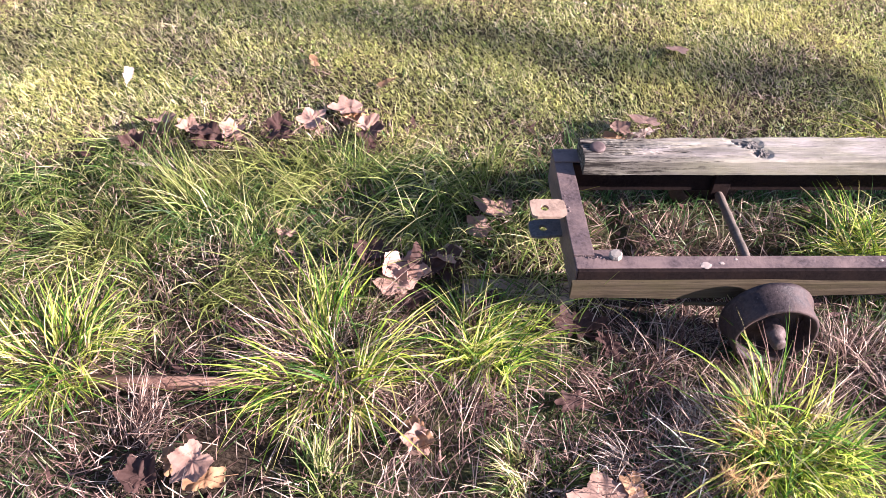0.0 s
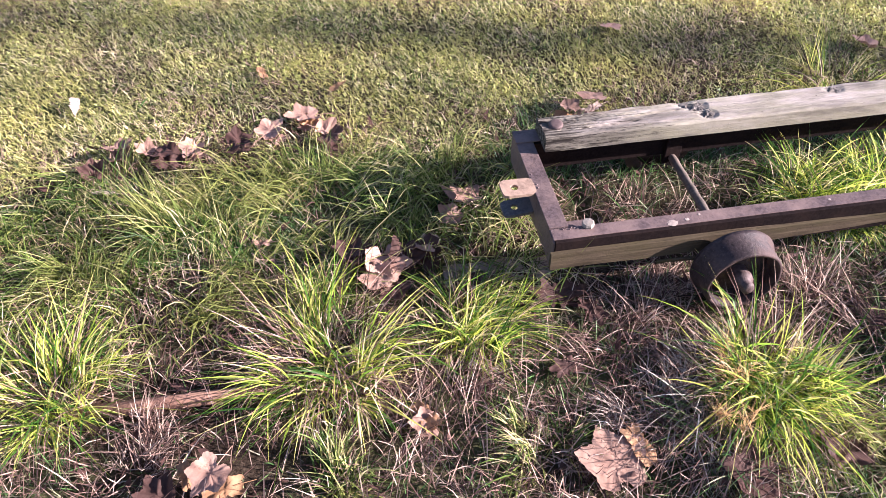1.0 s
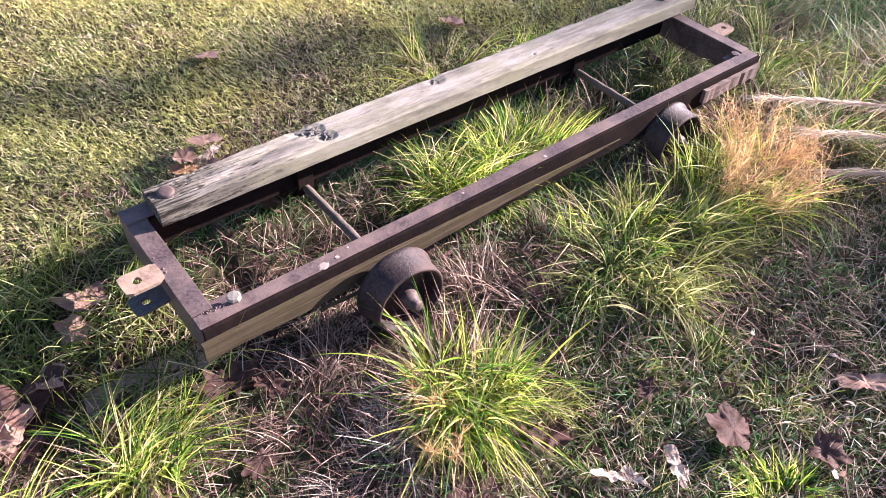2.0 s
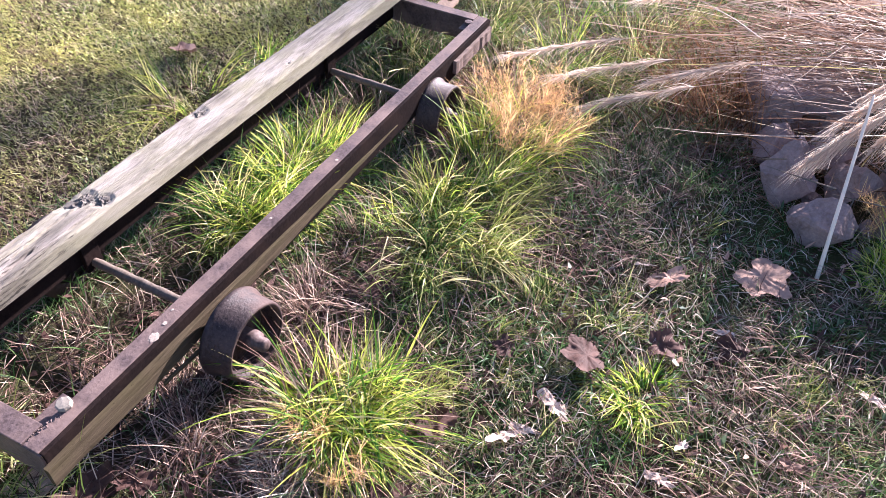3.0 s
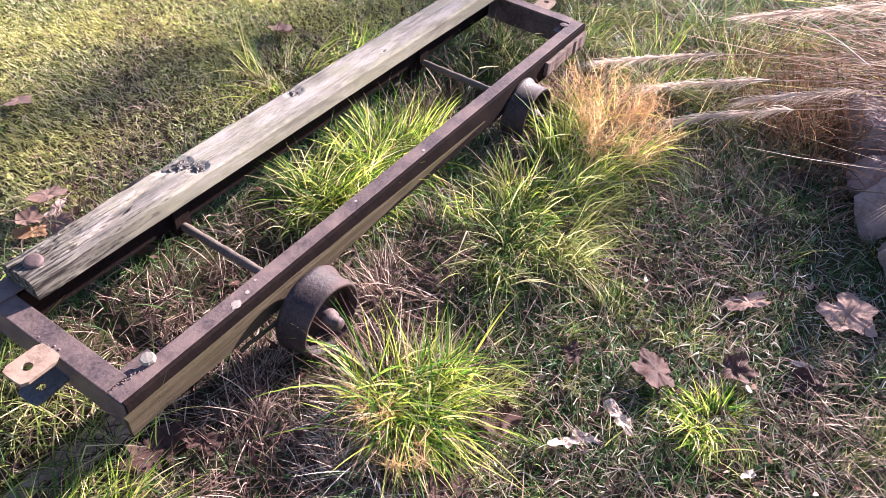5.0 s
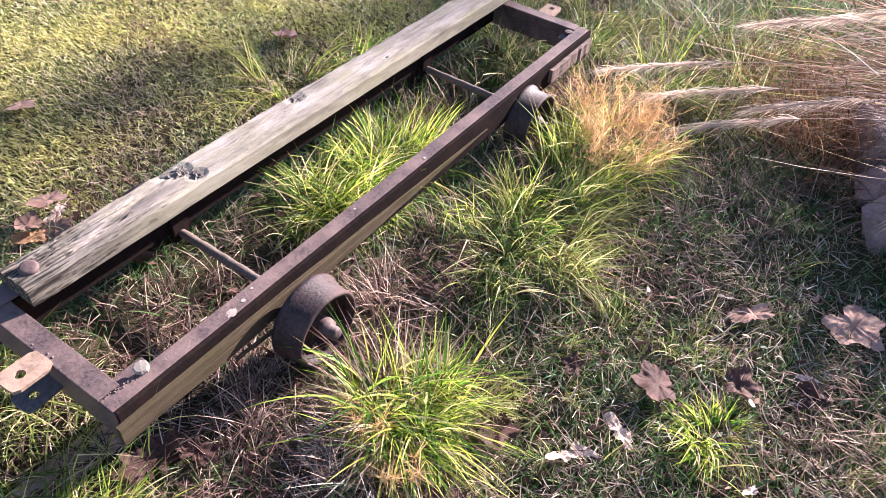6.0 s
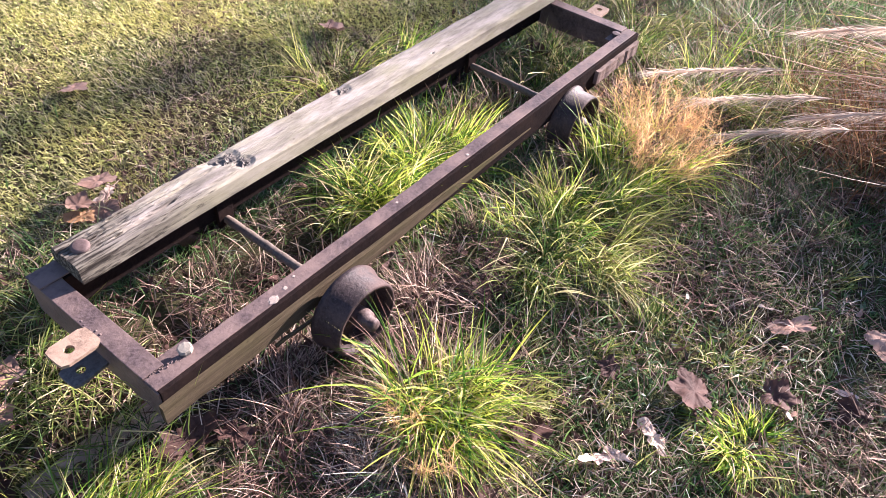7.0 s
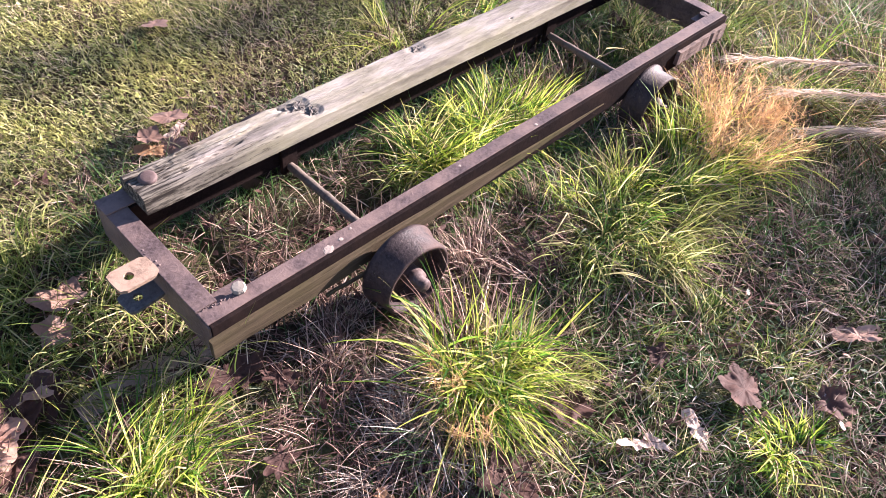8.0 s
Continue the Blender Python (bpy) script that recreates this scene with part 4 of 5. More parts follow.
tuft(3.02, -0.62, 0.16, 0.40, 420, GREEN, "tall green tuft beside the reeds", upright=0.25, dry=0.6)
tuft(3.35, -0.30, 0.18, 0.38, 420, MIXED, "tall half-dry tuft behind the cart", upright=0.25, dry=0.8)
tuft(2.78, 0.10, 0.14, 0.30, 360, GREEN, "dark green tuft by the rear hitch", dry=0.4)
tuft(2.70, 0.55, 0.15, 0.30, 320, GREEN, "dark green tuft behind the plank's end", dry=0.5)
tuft(3.30, 0.45, 0.18, 0.30, 360, MIXED, "half-dry tuft at the lawn's edge", dry=0.9)
for sx, sy, sc in ((2.35, -0.85, 200), (2.20, -1.10, 180), (2.55, -1.08, 220), (1.95, -0.85, 160), (2.75, -0.95, 240)):
    tuft(sx, sy, 0.15, 0.24, sc, MIXED, "sparse grey-green weedy tuft", wide=0.0024, upright=0.2, dry=1.0)


for sx, sy, sc in ((0.95, -0.62, 150), (1.25, -0.66, 170), (1.0, -0.45, 160), (1.32, -0.98, 140), (1.62, -0.78, 170), (1.5, -1.62, 130), (1.2, -1.56, 110), (0.62, -0.92, 120), (1.75, -1.05, 130), (0.95, -1.45, 100)):
    tuft(sx, sy, 0.13, 0.14, sc, GREEN, "low green tuft in short dry turf", wide=0.0030, upright=0.5, dry=0.35)
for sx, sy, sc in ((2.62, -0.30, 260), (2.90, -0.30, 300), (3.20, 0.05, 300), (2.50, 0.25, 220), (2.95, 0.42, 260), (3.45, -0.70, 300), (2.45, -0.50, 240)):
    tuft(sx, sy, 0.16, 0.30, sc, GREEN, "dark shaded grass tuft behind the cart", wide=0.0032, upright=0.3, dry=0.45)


def seed_plant(x, y, height, heads, spread, label):
    """Dry grass with airy orange seed heads."""
    n = heads
    a = rng.uniform(0, 2 * np.pi, n)
    r = spread * np.sqrt(rng.uniform(0, 1, n))
    p = blades(x + r * np.cos(a), y + r * np.sin(a), height * rng.uniform(0.7, 1.1, n), a, np.abs(rng.normal(0.2, 0.2, n)), rng.uniform(0, 0.7, n), 5) - (x, y, 0)
    root = tagged(new("seed_grass"), label, "wild grass", "seeding grasses")
    root.location = (x, y, 0)
    v, f = ribbons(p, np.full(n, 0.002))
    soup("stalks", v, f, STRAW, root)
    q = []
    for s in p:
        m = 44
        at = rng.uniform(0.45, 1.0, m)
        base = s[2] + (s[4] - s[2]) * ((at - 0.45) / 0.55)[:, None]
        out = rng.normal(size=(m, 3)) * 0.030 + (0, 0, 0.012)
        q.append(np.stack([base, base + out * 0.6, base + out], 1))
    v, f = ribbons(np.concatenate(q), np.full(n * 44, 0.0018))
    tagged(soup("seed_heads", v, f, SEED, root), "airy orange-tan seed heads")


seed_plant(2.08, -0.32, 0.30, 42, 0.12, "orange-tan seeding grass beside the rear wheel")
seed_plant(1.98, -0.42, 0.28, 40, 0.12, "tan seeding grass before the rear wheel")
seed_plant(0.35, -0.46, 0.16, 8, 0.10, "thin dry seeding grass near the front wheel")
seed_plant(2.14, -1.78, 0.22, 20, 0.06, "brown dry weed among the rocks")


# ---- reed clump drooping over the blocks ----
def reed_clump():
    root = tagged(new("ornamental_grass"), "tall dry tan ornamental grass drooping over concrete blocks", "ornamental grass")

    def arcs(n, cx, cy, spread, way, fan, length, lean, curl, wide, mat, name, label):
        x, y = cx + rng.normal(0, spread, n), cy + rng.normal(0, spread, n)
        p = blades(x, y, length * rng.uniform(0.6, 1.15, n), way + rng.normal(0, fan, n), np.abs(rng.normal(lean, 0.22, n)), curl * rng.uniform(0.6, 1.3, n), 9)
        v, f = ribbons(p, wide * rng.uniform(0.6, 1.3, n))
        tagged(soup(name, v, f, mat, root), label)
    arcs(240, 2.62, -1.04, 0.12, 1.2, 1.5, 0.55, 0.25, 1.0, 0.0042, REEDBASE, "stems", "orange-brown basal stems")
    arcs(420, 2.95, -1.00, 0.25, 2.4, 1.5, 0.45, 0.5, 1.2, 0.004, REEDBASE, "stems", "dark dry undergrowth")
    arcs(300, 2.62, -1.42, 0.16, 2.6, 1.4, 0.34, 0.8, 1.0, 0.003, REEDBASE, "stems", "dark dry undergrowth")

    def sweep(n, tip, reach, z0, z1, peak, wide, label, spread=0.28):
        """Stems that sweep low from the clump's heart to their tips."""
        s = np.linspace(0, 1, 12)[None, :, None]
        a = np.stack([rng.normal(3.25, spread, n), rng.normal(-2.85, spread, n), np.full(n, 0.05)], 1)[:, None]
        e = np.stack([tip[0] + rng.normal(0, reach[0], n), tip[1] + rng.normal(0, reach[1], n), rng.uniform(z0, z1, n)], 1)[:, None]
        m = (a + e) / 2 + np.stack([rng.normal(0.1, 0.36, n), rng.normal(0, 0.30, n), rng.uniform(0.55, 1.3, n) * peak], 1)[:, None]
        path = (1 - s) ** 2 * a + 2 * s * (1 - s) * m + s * s * e
        path += np.sin(s * rng.uniform(3, 9, (n, 1, 1)) + rng.uniform(0, 6, (n, 1, 1))) * rng.normal(0, 0.035, (n, 1, 3)) * s
        v, f = ribbons(path, wide * rng.uniform(0.4, 1.4, n), 0.8)
        tagged(soup("stems", v, f, REED, root), label)
    sweep(34, (2.40, -0.72), (0.22, 0.20), 0.10, 0.36, 0.48, 0.0048, "tan stems swept over the grass")
    sweep(130, (2.80, -1.10), (0.26, 0.24), 0.15, 0.44, 0.50, 0.0075, "tan stems hanging over the blocks")
    sweep(270, (3.00, -1.15), (0.36, 0.42), 0.08, 0.36, 0.42, 0.0085, "pinkish-tan stems heaped over the blocks", 0.34)
    sweep(220, (3.45, -1.05), (0.45, 0.45), 0.05, 0.30, 0.36, 0.009, "bleached stems at the heap's back", 0.42)
    # loose stems lying across the heap every way
    n = 150
    x, y = rng.normal(3.0, 0.22, n), rng.normal(-1.65, 0.32, n)
    p = blades(x, y, rng.uniform(0.3, 0.9, n), rng.uniform(0, 6.28, n), np.abs(rng.normal(1.35, 0.25, n)), rng.normal(0.2, 0.4, n), 7, rng.uniform(0.28, 0.50, n))
    p[..., 2] = np.maximum(p[..., 2], 0.10)
    v, f = ribbons(p, rng.uniform(0.003, 0.009, n))
    tagged(soup("stems", v, f, REED, root), "loose bleached stems lying across the heap")
    # short broken stems hanging over the rocks
    arcs(110, 2.66, -1.62, 0.16, 2.9, 0.7, 0.55, 1.25, 0.9, 0.0042, REED, "stems", "broken stems over the rocks")
    for tip, frm, z, droop in (((2.14, -0.43), (3.1, -2.5), 0.27, 0.46), ((2.04, -0.60), (3.0, -2.4), 0.24, 0.44), ((2.24, -0.20), (3.2, -2.4), 0.25, 0.48), ((2.25, -0.78), (3.1, -2.6), 0.30, 0.5),
                               ((2.10, -1.40), (2.75, -2.25), 0.22, 0.75), ((2.14, -1.46), (2.8, -2.3), 0.26, 0.75), ((2.32, -1.63), (2.85, -2.35), 0.27, 0.75), ((2.30, -1.68), (2.9, -2.3), 0.30, 0.72),
                               ((2.28, -1.48), (2.9, -2.4), 0.33, 0.7), ((2.44, -1.56), (2.9, -2.4), 0.40, 0.62), ((2.75, -0.85), (3.3, -2.6), 0.50, 0.6), ((2.95, -1.10), (3.4, -2.6), 0.55, 0.6), ((2.62, -0.62), (3.3, -2.5), 0.45, 0.55),
                               ((3.0, -0.62), (3.6, -2.6), 0.50, 0.6), ((3.2, -0.85), (3.7, -2.6), 0.55, 0.6)):
        s = np.linspace(0, 1, 12)[:, None]
        a, c = np.array((*frm, 0.10)), np.array((*tip, z))
        mid = (a + c) / 2 + (0, 0, droop)
        path = (1 - s) ** 2 * a + 2 * s * (1 - s) * mid + s * s * c
        v, f = ribbons(path[None], [0.0055], 0.5, np.array([[0, 0, 1.0]]))
        stem = soup("stem", v, f, REED, root)
        m = 260
        u = rng.uniform(0.80, 0.99, m)
        i = np.minimum((u * 11).astype(int), 10)
        base = path[i] + (path[i + 1] - path[i]) * (u * 11 - i)[:, None]
        ahead = (path[11] - path[10]) / np.linalg.norm(path[11] - path[10])
        out = ahead * rng.uniform(0.05, 0.15, (m, 1)) + rng.normal(0, 0.017, (m, 3)) * (1, 1, 0.8)
        q = np.stack([base, base + out * 0.5 + (0, 0, 0.006), base + out - (0, 0, 0.014)], 1)
        q[..., 2] = np.maximum(q[..., 2], 0.03)
        v, f = ribbons(q, np.full(m, 0.0026))
        tagged(soup("plume", v, f, PLUME, stem), "feathery pale pink plume")


reed_clump()


# ---- bare autumn trees beyond the view, whose trunks shade the lawn ----
def tree(x, y, height, radius, seed):
    r0 = random.Random(seed)
    root = tagged(new("tree"), "bare autumn tree with sparse brown leaves", "tree", "trees by the lawn")
    root.location = (x, y, 0)
    tips = []

    def limb(start, way, length, r, depth, out):
        p, d = Vector(start), Vector(way).normalized()
        rings, m = [], 9 if depth == 0 else 6
        k = 9 if depth == 0 else 6
        for i in range(k + 1):
            rr = r * (1 - 0.75 * i / k) * (1.35 if depth == 0 and i == 0 else 1)
            s = d.orthogonal().normalized()
            t = d.cross(s)
            rings.append([out.verts.new(p + (s * math.cos(2 * math.pi * q / m) + t * math.sin(2 * math.pi * q / m)) * rr) for q in range(m)])
            if depth < 2 and i >= (7 if depth == 0 else 2) and i < k:
                for _ in range(2):
                    side = (d * r0.uniform(0.4, 0.9) + Vector((r0.uniform(-1, 1), r0.uniform(-1, 1), r0.uniform(0.2, 0.8)))).normalized()
                    limb(p.copy(), side, length * r0.uniform(0.35, 0.5), rr * 0.55, depth + 1, out)
            p += d * length / k
            d = (d + Vector((r0.uniform(-1, 1), r0.uniform(-1, 1), r0.uniform(-0.3, 0.5))) * (0.006 if depth == 0 else 0.18)).normalized()
        for a, b in zip(rings, rings[1:]):
            for q in range(m):
                out.faces.new((a[q], a[(q + 1) % m], b[(q + 1) % m], b[q]))
        if depth == 2:
            tips.append(p.copy())
    b = bmesh.new()
    limb((0, 0, -0.1), (0, 0, 1), height, radius, 0, b)
    bmesh.ops.recalc_face_normals(b, faces=b.faces[:])
    part("trunk", b, BARK, root, "", True)
    pts = np.array([tuple(t) for t in tips])
    n = 14
    c = np.repeat(pts, n, 0) + rng.normal(0, 0.25, (len(pts) * n, 3))
    d = rng.normal(0, 0.05, c.shape)
    v, f = ribbons(np.stack([c, c + d * 0.5, c + d], 1), np.full(len(c), 0.05))
    soup("crown", v, f, ORANGE, root)


tree(45.0, -10.40, 30.0, 0.33, 3)
tree(40.0, -9.45, 28.0, 0.17, 9)


# ---- grass, thatch and twigs everywhere ----
def zones(x, y):
    """How much lawn, long strip grass, dry thatch and short shaded grass there is at a place."""
    edge = 0.86 + 0.06 * np.sin(3.1 * x) + 0.05 * np.sin(7.3 * x + 1)
    lawn = 1 / (1 + np.exp(-(y - edge - 0.05 * (x > 2.6)) * 22))
    left = 1 / (1 + np.exp((x + 0.02) * 14))
    strip = (1 - lawn) * left * np.clip(1 / (1 + np.exp(-(y - 0.12) * 12)), 0, 1)
    dry = (1 - lawn) * np.clip(1 / (1 + np.exp((x - 0.45) * 7)), 0, 1) * (y < 0.35) / (1 + np.exp(-(y + 1.5) * 3.5)) / (1 + np.exp(-(x + 2.9) * 4))
    inside = (x > 0) & (x < 2.47) & (y > 0) & (y < 0.55)
    return lawn, strip, dry, inside


def scatter(density, x0, x1, y0, y1):
    n = int(density * (x1 - x0) * (y1 - y0))
    return rng.uniform(x0, x1, n), rng.uniform(y0, y1, n)


def clear(x, y):
    """Away from the rocks, blocks, pipe and board."""
    return ~(((x > 2.1) & (x < 3.2) & (y < -1.45) & (y > -2.3)) | ((np.abs(x + 1.2) < 0.36) & (np.abs(y + 0.19) < 0.02)))


def cover(x, y):
    """Where the turf is whole (1) and where the soil lies bare (towards 0)."""
    out = np.ones_like(x)
    for bx, by, r in ((-0.95, -0.44, 0.30), (0.06, -0.24, 0.13), (0.90, -0.18, 0.16), (1.36, -1.36, 0.16), (-0.42, -0.36, 0.16), (1.85, -1.62, 0.22), (0.35, 0.28, 0.22), (-0.28, 0.20, 0.20)):
        out -= 0.85 * np.exp(-((x - bx) ** 2 + (y - by) ** 2) / r ** 2)
    return np.clip(out, 0.08, 1)


def near(x, y):
    """1 in the close-grown middle of the place, fading raggedly to 0 at its rim."""
    d = np.minimum(np.minimum(x + 3.9, 4.9 - x), np.minimum(y + 3.1, 3.6 - y))
    return np.clip(d / 0.7 + 0.5 * (patchy(x, y, 3.9, 2.4) - 0.5), 0, 1)


def stuff(name, paths, width, mat, label, category):
    v, f = ribbons(paths, width)
    tagged(soup(name, v, f, mat), label, category, kind="stuff")


def grow():
    # short lawn behind the cart
    x, y = scatter(17000, -3.9, 4.9, 0.65, 3.6)
    lawn, strip, dry, inside = zones(x, y)
    keep = (rng.uniform(size=len(x)) < near(x, y) * lawn * (0.45 + 0.55 * patchy(x, y, 1.3)))
    x, y = x[keep], y[keep]
    n = len(x)
    p = blades(x, y, rng.uniform(0.014, 0.055, n), rng.normal(3.0, 1.3, n), np.abs(rng.normal(0.85, 0.35, n)), rng.uniform(0, 0.9, n), 3)
    stuff("lawn_grass", p, rng.uniform(0.0022, 0.0054, n), LAWN, "short yellow-green autumn lawn", "lawn")
    # dead strands lying in the lawn
    x, y = scatter(4200, -3.6, 4.0, 0.75, 3.3)
    lawn, strip, dry, inside = zones(x, y)
    keep = rng.uniform(size=len(x)) < lawn * (0.08 + 0.92 * patchy(x, y, 4.6, 2.8) ** 2)
    x, y = x[keep], y[keep]
    n = len(x)
    p = blades(x, y, rng.uniform(0.02, 0.08, n), rng.uniform(0, 6.28, n), rng.normal(1.05, 0.35, n), rng.normal(0.3, 0.7, n), 4, ground_z(x, y) + rng.uniform(0, 0.02, n), rng.normal(0, 0.5, n))
    stuff("lawn_thatch", p, rng.uniform(0.0016, 0.0034, n), STRAW, "dead tan strands lying in the lawn", "dry grass")
    # clover among the lawn
    x, y = scatter(7500, -3.7, 4.6, 0.75, 3.3)
    lawn, strip, dry, inside = zones(x, y)
    keep = rng.uniform(size=len(x)) < lawn * patchy(x, y, 6.1, 2.2) * 0.45
    x, y = x[keep], y[keep]
    n = len(x)
    p = blades(x, y, rng.uniform(0.008, 0.020, n), rng.uniform(0, 6.28, n), np.abs(rng.normal(1.1, 0.35, n)), rng.uniform(-0.3, 0.6, n), 4, ground_z(x, y) + rng.uniform(0.008, 0.03, n))
    stuff("lawn_clover", p, rng.uniform(0.005, 0.011, n), CLOVER, "small pale clover leaves in the lawn", "clover")
    # outskirts
    x, y = scatter(1000, -8, 9, -8, 9)
    keep = (rng.uniform(size=len(x)) < 1.02 - near(x, y)) & clear(x, y)
    x, y = x[keep], y[keep]
    n = len(x)
    p = blades(x, y, rng.uniform(0.035, 0.085, n), rng.uniform(0, 6.28, n), np.abs(rng.normal(0.7, 0.3, n)), rng.uniform(0, 0.9, n), 3)
    stuff("outer_grass", p, rng.uniform(0.004, 0.009, n), MIXED, "rougher lawn round the place", "grass")
    # short mixed grass before and under the cart
    x, y = scatter(13500, -3.9, 4.9, -3.1, 0.9)
    lawn, strip, dry, inside = zones(x, y)
    keep = (rng.uniform(size=len(x)) < near(x, y) * cover(x, y) * (1 - lawn) * (1 - 0.65 * dry) * np.where(inside & (x < 0.95), 0.3, 1) * (0.12 + 0.88 * patchy(x, y, 2.2, 4) ** 1.5)) & clear(x, y)
    x, y = x[keep], y[keep]
    n = len(x)
    p = blades(x, y, rng.uniform(0.03, 0.085, n), rng.uniform(0, 6.28, n), np.abs(rng.normal(0.75, 0.4, n)), rng.uniform(0, 1.0, n), 3)
    stuff("short_grass", p, rng.uniform(0.0022, 0.0054, n), MIXED, "short mixed green and dry grass", "grass")
    # long grass of the strip, falling to -y
    cx, cy = scatter(85, -3.6, 0.15, -0.05, 1.0)
    ca, cl, cn = rng.normal(-1.4, 1.2, len(cx)), rng.uniform(0.5, 1.25, len(cx)), np.abs(rng.normal(0.6, 0.3, len(cx)))
    g = np.repeat(np.arange(len(cx)), 62)
    x, y = cx[g] + rng.normal(0, 0.045, len(g)), cy[g] + rng.normal(0, 0.045, len(g))
    lawn, strip, dry, inside = zones(x, y)
    keep = (rng.uniform(size=len(x)) < strip) & clear(x, y)
    x, y, g = x[keep], y[keep], g[keep]
    n = len(x)
    p = blades(x, y, cl[g] * rng.uniform(0.09, 0.29, n), ca[g] + rng.normal(0, 0.45, n), np.abs(cn[g] + rng.normal(0, 0.22, n)), rng.uniform(0.2, 1.5, n), 5, None, np.where(rng.uniform(size=n) < 0.2, 0.8, 0.0))
    stuff("strip_grass", p, rng.uniform(0.0026, 0.0056, n), GREEN, "long dark green grass in an unmown strip", "grass")
    # longer grass inside and behind the frame
    x, y = scatter(2600, 0.0, 4.2, -0.9, 0.95)
    lawn, strip, dry, inside = zones(x, y)
    prob = np.where(inside, np.where(x < 0.95, 0.10, 0.55), np.where((x > 2.5) | (y > 0.55), 0.7, 0.35 * patchy(x, y, 4.4, 4) * (x > 0.9)))
    keep = (rng.uniform(size=len(x)) < prob * (1 - lawn)) & clear(x, y)
    x, y = x[keep], y[keep]
    n = len(x)
    p = blades(x, y, rng.uniform(0.08, 0.20, n), rng.uniform(0, 6.28, n), np.abs(rng.normal(0.5, 0.3, n)), rng.uniform(0.3, 1.3, n), 5)
    stuff("frame_grass", p, rng.uniform(0.0024, 0.0050, n), MIXED, "longer grass growing in and behind the frame", "grass")
    # dry thatch strands lying flat
    x, y = scatter(8500, -3.9, 4.9, -3.1, 1.05)
    lawn, strip, dry, inside = zones(x, y)
    keep = (rng.uniform(size=len(x)) < near(x, y) * cover(x, y) * (1 - lawn) * (0.30 + 0.55 * dry) * (0.3 + 0.7 * patchy(x, y, 5.5, 5))) & clear(x, y)
    x, y = x[keep], y[keep]
    n = len(x)
    p = blades(x, y, rng.uniform(0.03, 0.12, n), rng.uniform(0, 6.28, n), rng.normal(1.05, 0.38, n), rng.normal(0.35, 0.7, n), 4, ground_z(x, y) + rng.uniform(0, 0.03, n), rng.normal(0, 0.5, n))
    stuff("dry_thatch", p, rng.uniform(0.0018, 0.0042, n), STRAW, "matted pinkish-tan dry grass thatch", "dry grass")
    # upright dry stalks in the strip
    x, y = scatter(420, -2.4, 0.7, -0.7, 0.3)
    keep = (rng.uniform(size=len(x)) < patchy(x, y, 7.7, 5) ** 2) & clear(x, y)
    x, y = x[keep], y[keep]
    n = len(x)
    p = blades(x, y, rng.uniform(0.08, 0.20, n), rng.uniform(0, 6.28, n), np.abs(rng.normal(0.35, 0.25, n)), rng.uniform(0, 0.9, n), 5)
    stuff("dry_stalks", p, rng.uniform(0.002, 0.0034, n), STRAW, "thin upright dry stalks", "dry grass")
    # small weed leaves in the short grass
    x, y = scatter(900, 0.9, 3.0, -2.2, -0.4)
    keep = (rng.uniform(size=len(x)) < patchy(x, y, 3.1, 4) ** 2) & clear(x, y)
    x, y = x[keep], y[keep]
    n = len(x)
    p = blades(x, y, rng.uniform(0.02, 0.045, n), rng.uniform(0, 6.28, n), np.abs(rng.normal(1.0, 0.3, n)), rng.uniform(0, 0.6, n), 4, ground_z(x, y) + 0.02)
    stuff("weeds", p, rng.uniform(0.008, 0.016, n), WEED, "small dull green weed leaves", "weeds")
    # crumbs of dead leaf
    x, y = scatter(260, -2.6, 3.0, -2.3, 1.1)
    keep = (rng.uniform(size=len(x)) < patchy(x, y, 9.2, 4)) & clear(x, y)
    x, y = x[keep], y[keep]
    n = len(x)
    p = blades(x, y, rng.uniform(0.02, 0.06, n), rng.uniform(0, 6.28, n), np.abs(rng.normal(1.2, 0.3, n)), rng.uniform(-0.5, 0.8, n), 4, ground_z(x, y) + 0.015)
    stuff("leaf_crumbs", p, rng.uniform(0.010, 0.026, n), BROWN, "torn brown bits of dead leaf", "leaf litter")
    # pale bits of leaf in the short grass
    x, y = scatter(70, 0.3, 2.2, -2.3, -0.5)
    keep = (rng.uniform(size=len(x)) < patchy(x, y, 1.9, 5)) & clear(x, y)
    x, y = x[keep], y[keep]
    n = len(x)
    p = blades(x, y, rng.uniform(0.015, 0.05, n), rng.uniform(0, 6.28, n), np.abs(rng.normal(1.1, 0.3, n)), rng.uniform(-0.5, 0.8, n), 4, ground_z(x, y) + 0.03)
    stuff("leaf_flakes", p, rng.uniform(0.006, 0.018, n), TAN, "torn flakes of dead leaf", "leaf litter")
    # bleached straw in the open short grass
    x, y = scatter(3600, 0.2, 2.7, -2.5, -0.35)
    keep = (rng.uniform(size=len(x)) < (0.1 + 0.9 * patchy(x, y, 8.3, 4.5) ** 1.6) * np.clip((-y - 0.3) / 0.6, 0, 1)) & clear(x, y)
    x, y = x[keep], y[keep]
    n = len(x)
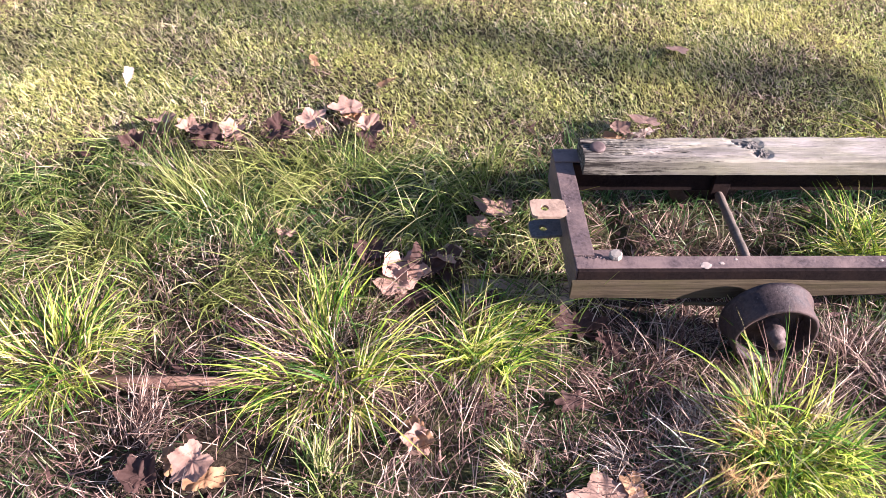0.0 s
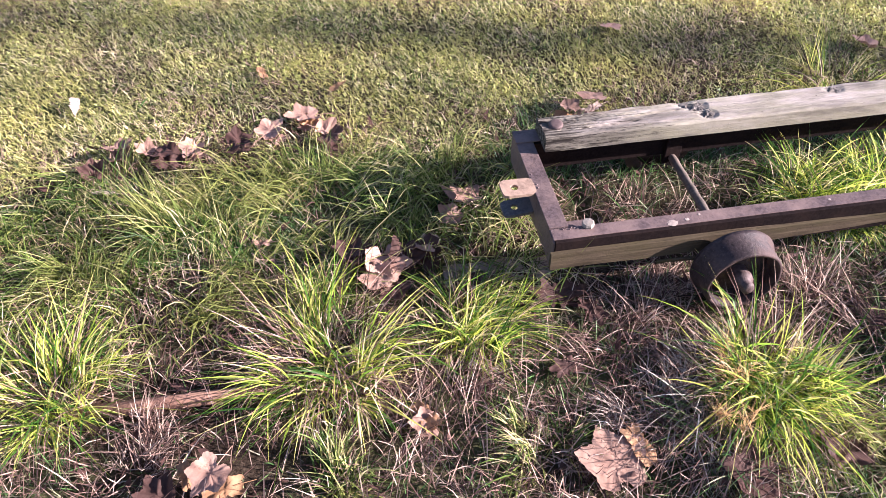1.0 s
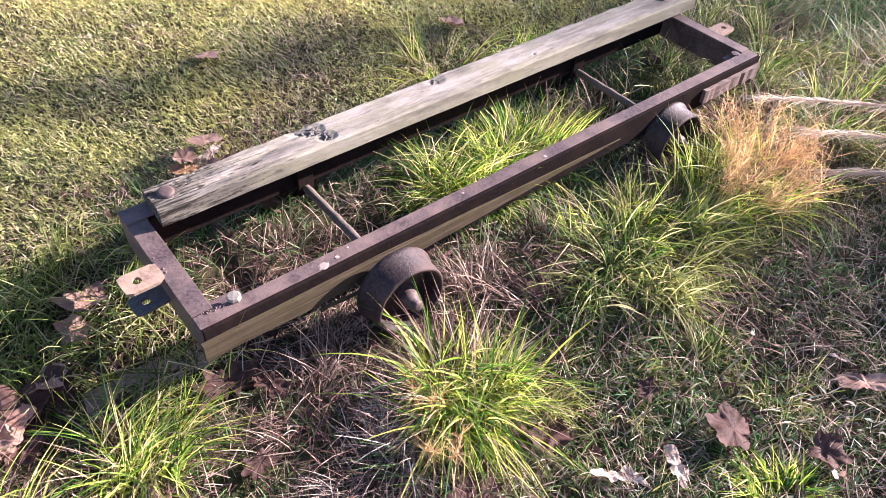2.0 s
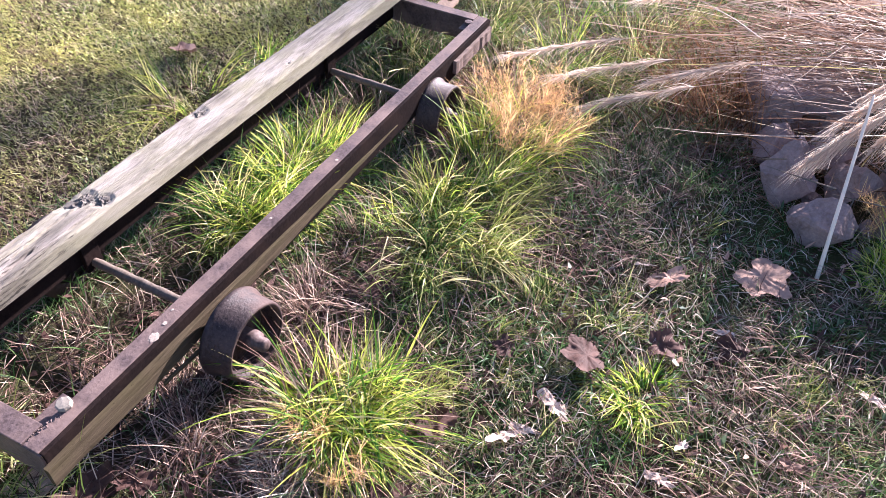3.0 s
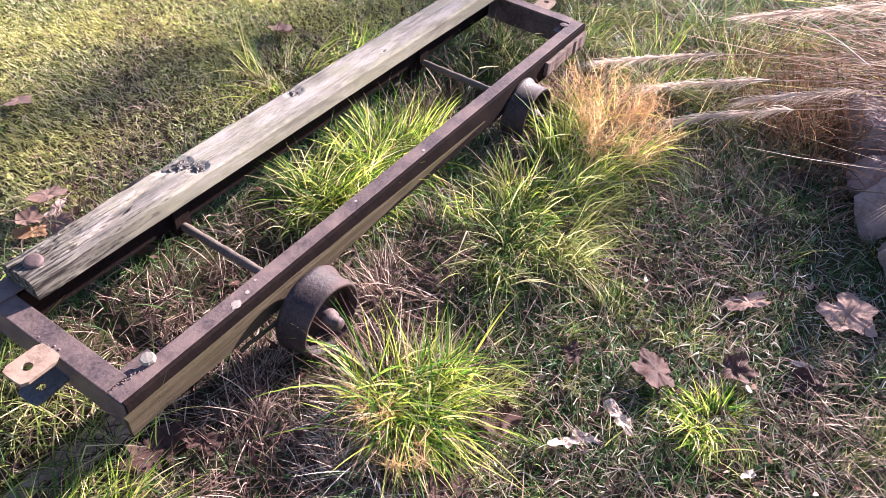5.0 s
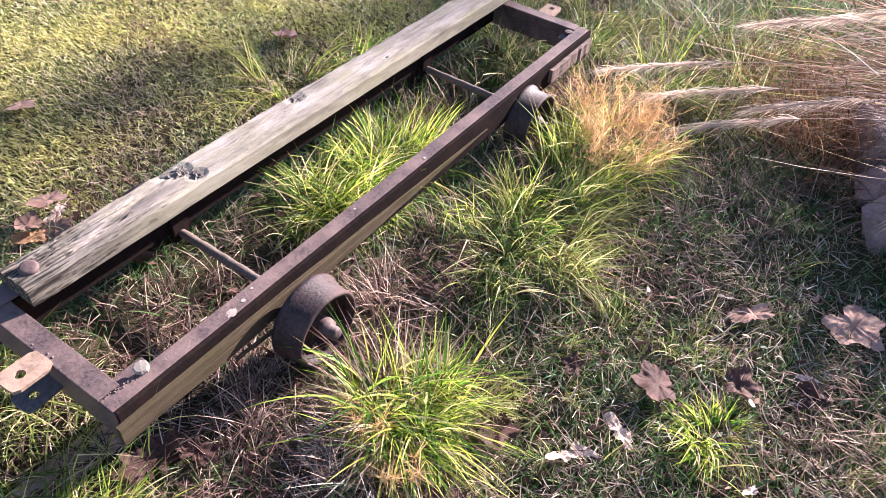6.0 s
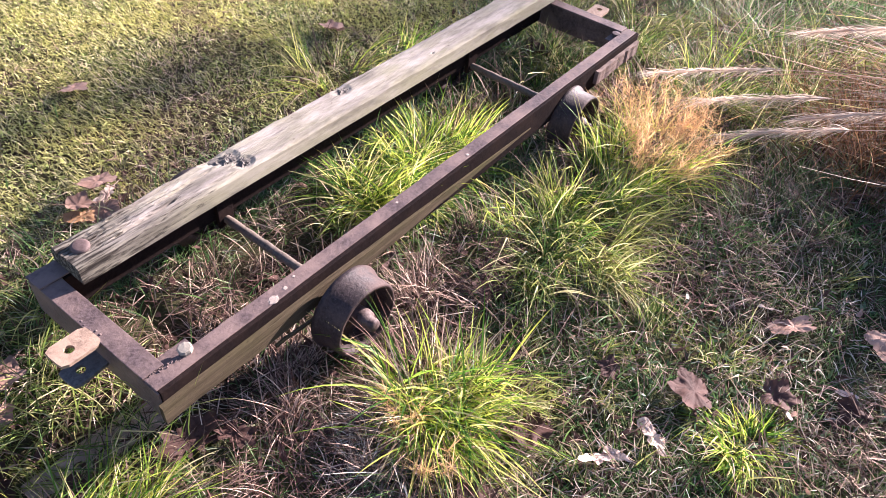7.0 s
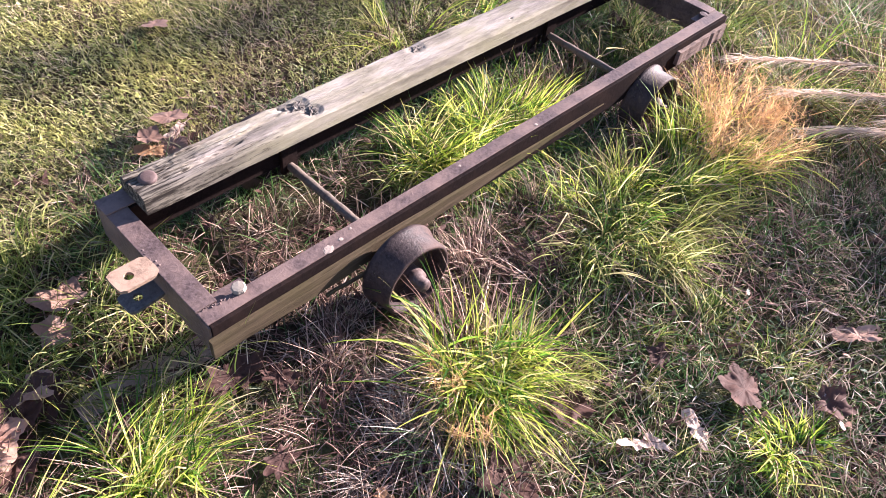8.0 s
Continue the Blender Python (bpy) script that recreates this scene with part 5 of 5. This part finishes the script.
    p = blades(x, y, rng.uniform(0.02, 0.08, n), rng.uniform(0, 6.28, n), rng.normal(1.0, 0.4, n), rng.normal(0.4, 0.9, n), 4, ground_z(x, y) + rng.uniform(0, 0.035, n), rng.normal(0, 0.6, n))
    stuff("bleached_straw", p, rng.uniform(0.0018, 0.0040, n), PALESTRAW, "fine bleached dead grass in short turf", "dry grass")
    # combed swathes of long dead grass in the turf
    for cx, cy, way, reach, count in ((1.42, -0.62, 2.5, 0.22, 252), (1.62, -0.92, 2.3, 0.20, 156), (1.0, -1.62, 1.9, 0.30, 252), (1.30, -1.50, 2.0, 0.26, 228), (0.62, -1.35, 1.6, 0.28, 180), (1.75, -1.75, 2.2, 0.20, 120), (0.30, -0.62, 0.6, 0.22, 192), (2.05, -0.72, 2.6, 0.24, 180), (0.95, -0.28, 2.2, 0.15, 156), (-0.45, -0.34, 1.2, 0.2, 156)):
        x, y = cx + rng.normal(0, reach * 0.6, count), cy + rng.normal(0, reach * 0.5, count)
        p = blades(x, y, rng.uniform(0.07, 0.20, count), way + rng.normal(0, 0.5, count), np.abs(rng.normal(1.1, 0.25, count)), rng.normal(0.5, 0.5, count), 5, ground_z(x, y) + rng.uniform(0.01, 0.05, count))
        stuff("straw_swathe", p, rng.uniform(0.0018, 0.0036, count), STRAW, "combed swathe of long dead grass", "dry grass")
    # dry edge between lawn and strip
    x, y = scatter(5000, -3.0, 0.9, 0.72, 1.3)
    keep = rng.uniform(size=len(x)) < (0.15 + 0.85 * patchy(x, y, 2.7, 4)) * np.exp(-((y - 0.97) / 0.13) ** 2)
    x, y = x[keep], y[keep]
    n = len(x)
    p = blades(x, y, rng.uniform(0.02, 0.09, n), rng.uniform(0, 6.28, n), rng.normal(0.95, 0.4, n), rng.normal(0.4, 0.8, n), 4, ground_z(x, y) + rng.uniform(0, 0.03, n), rng.normal(0, 0.5, n))
    stuff("edge_straw", p, rng.uniform(0.0016, 0.0036, n), STRAW, "dry straw along the lawn's edge", "dry grass")


grow()
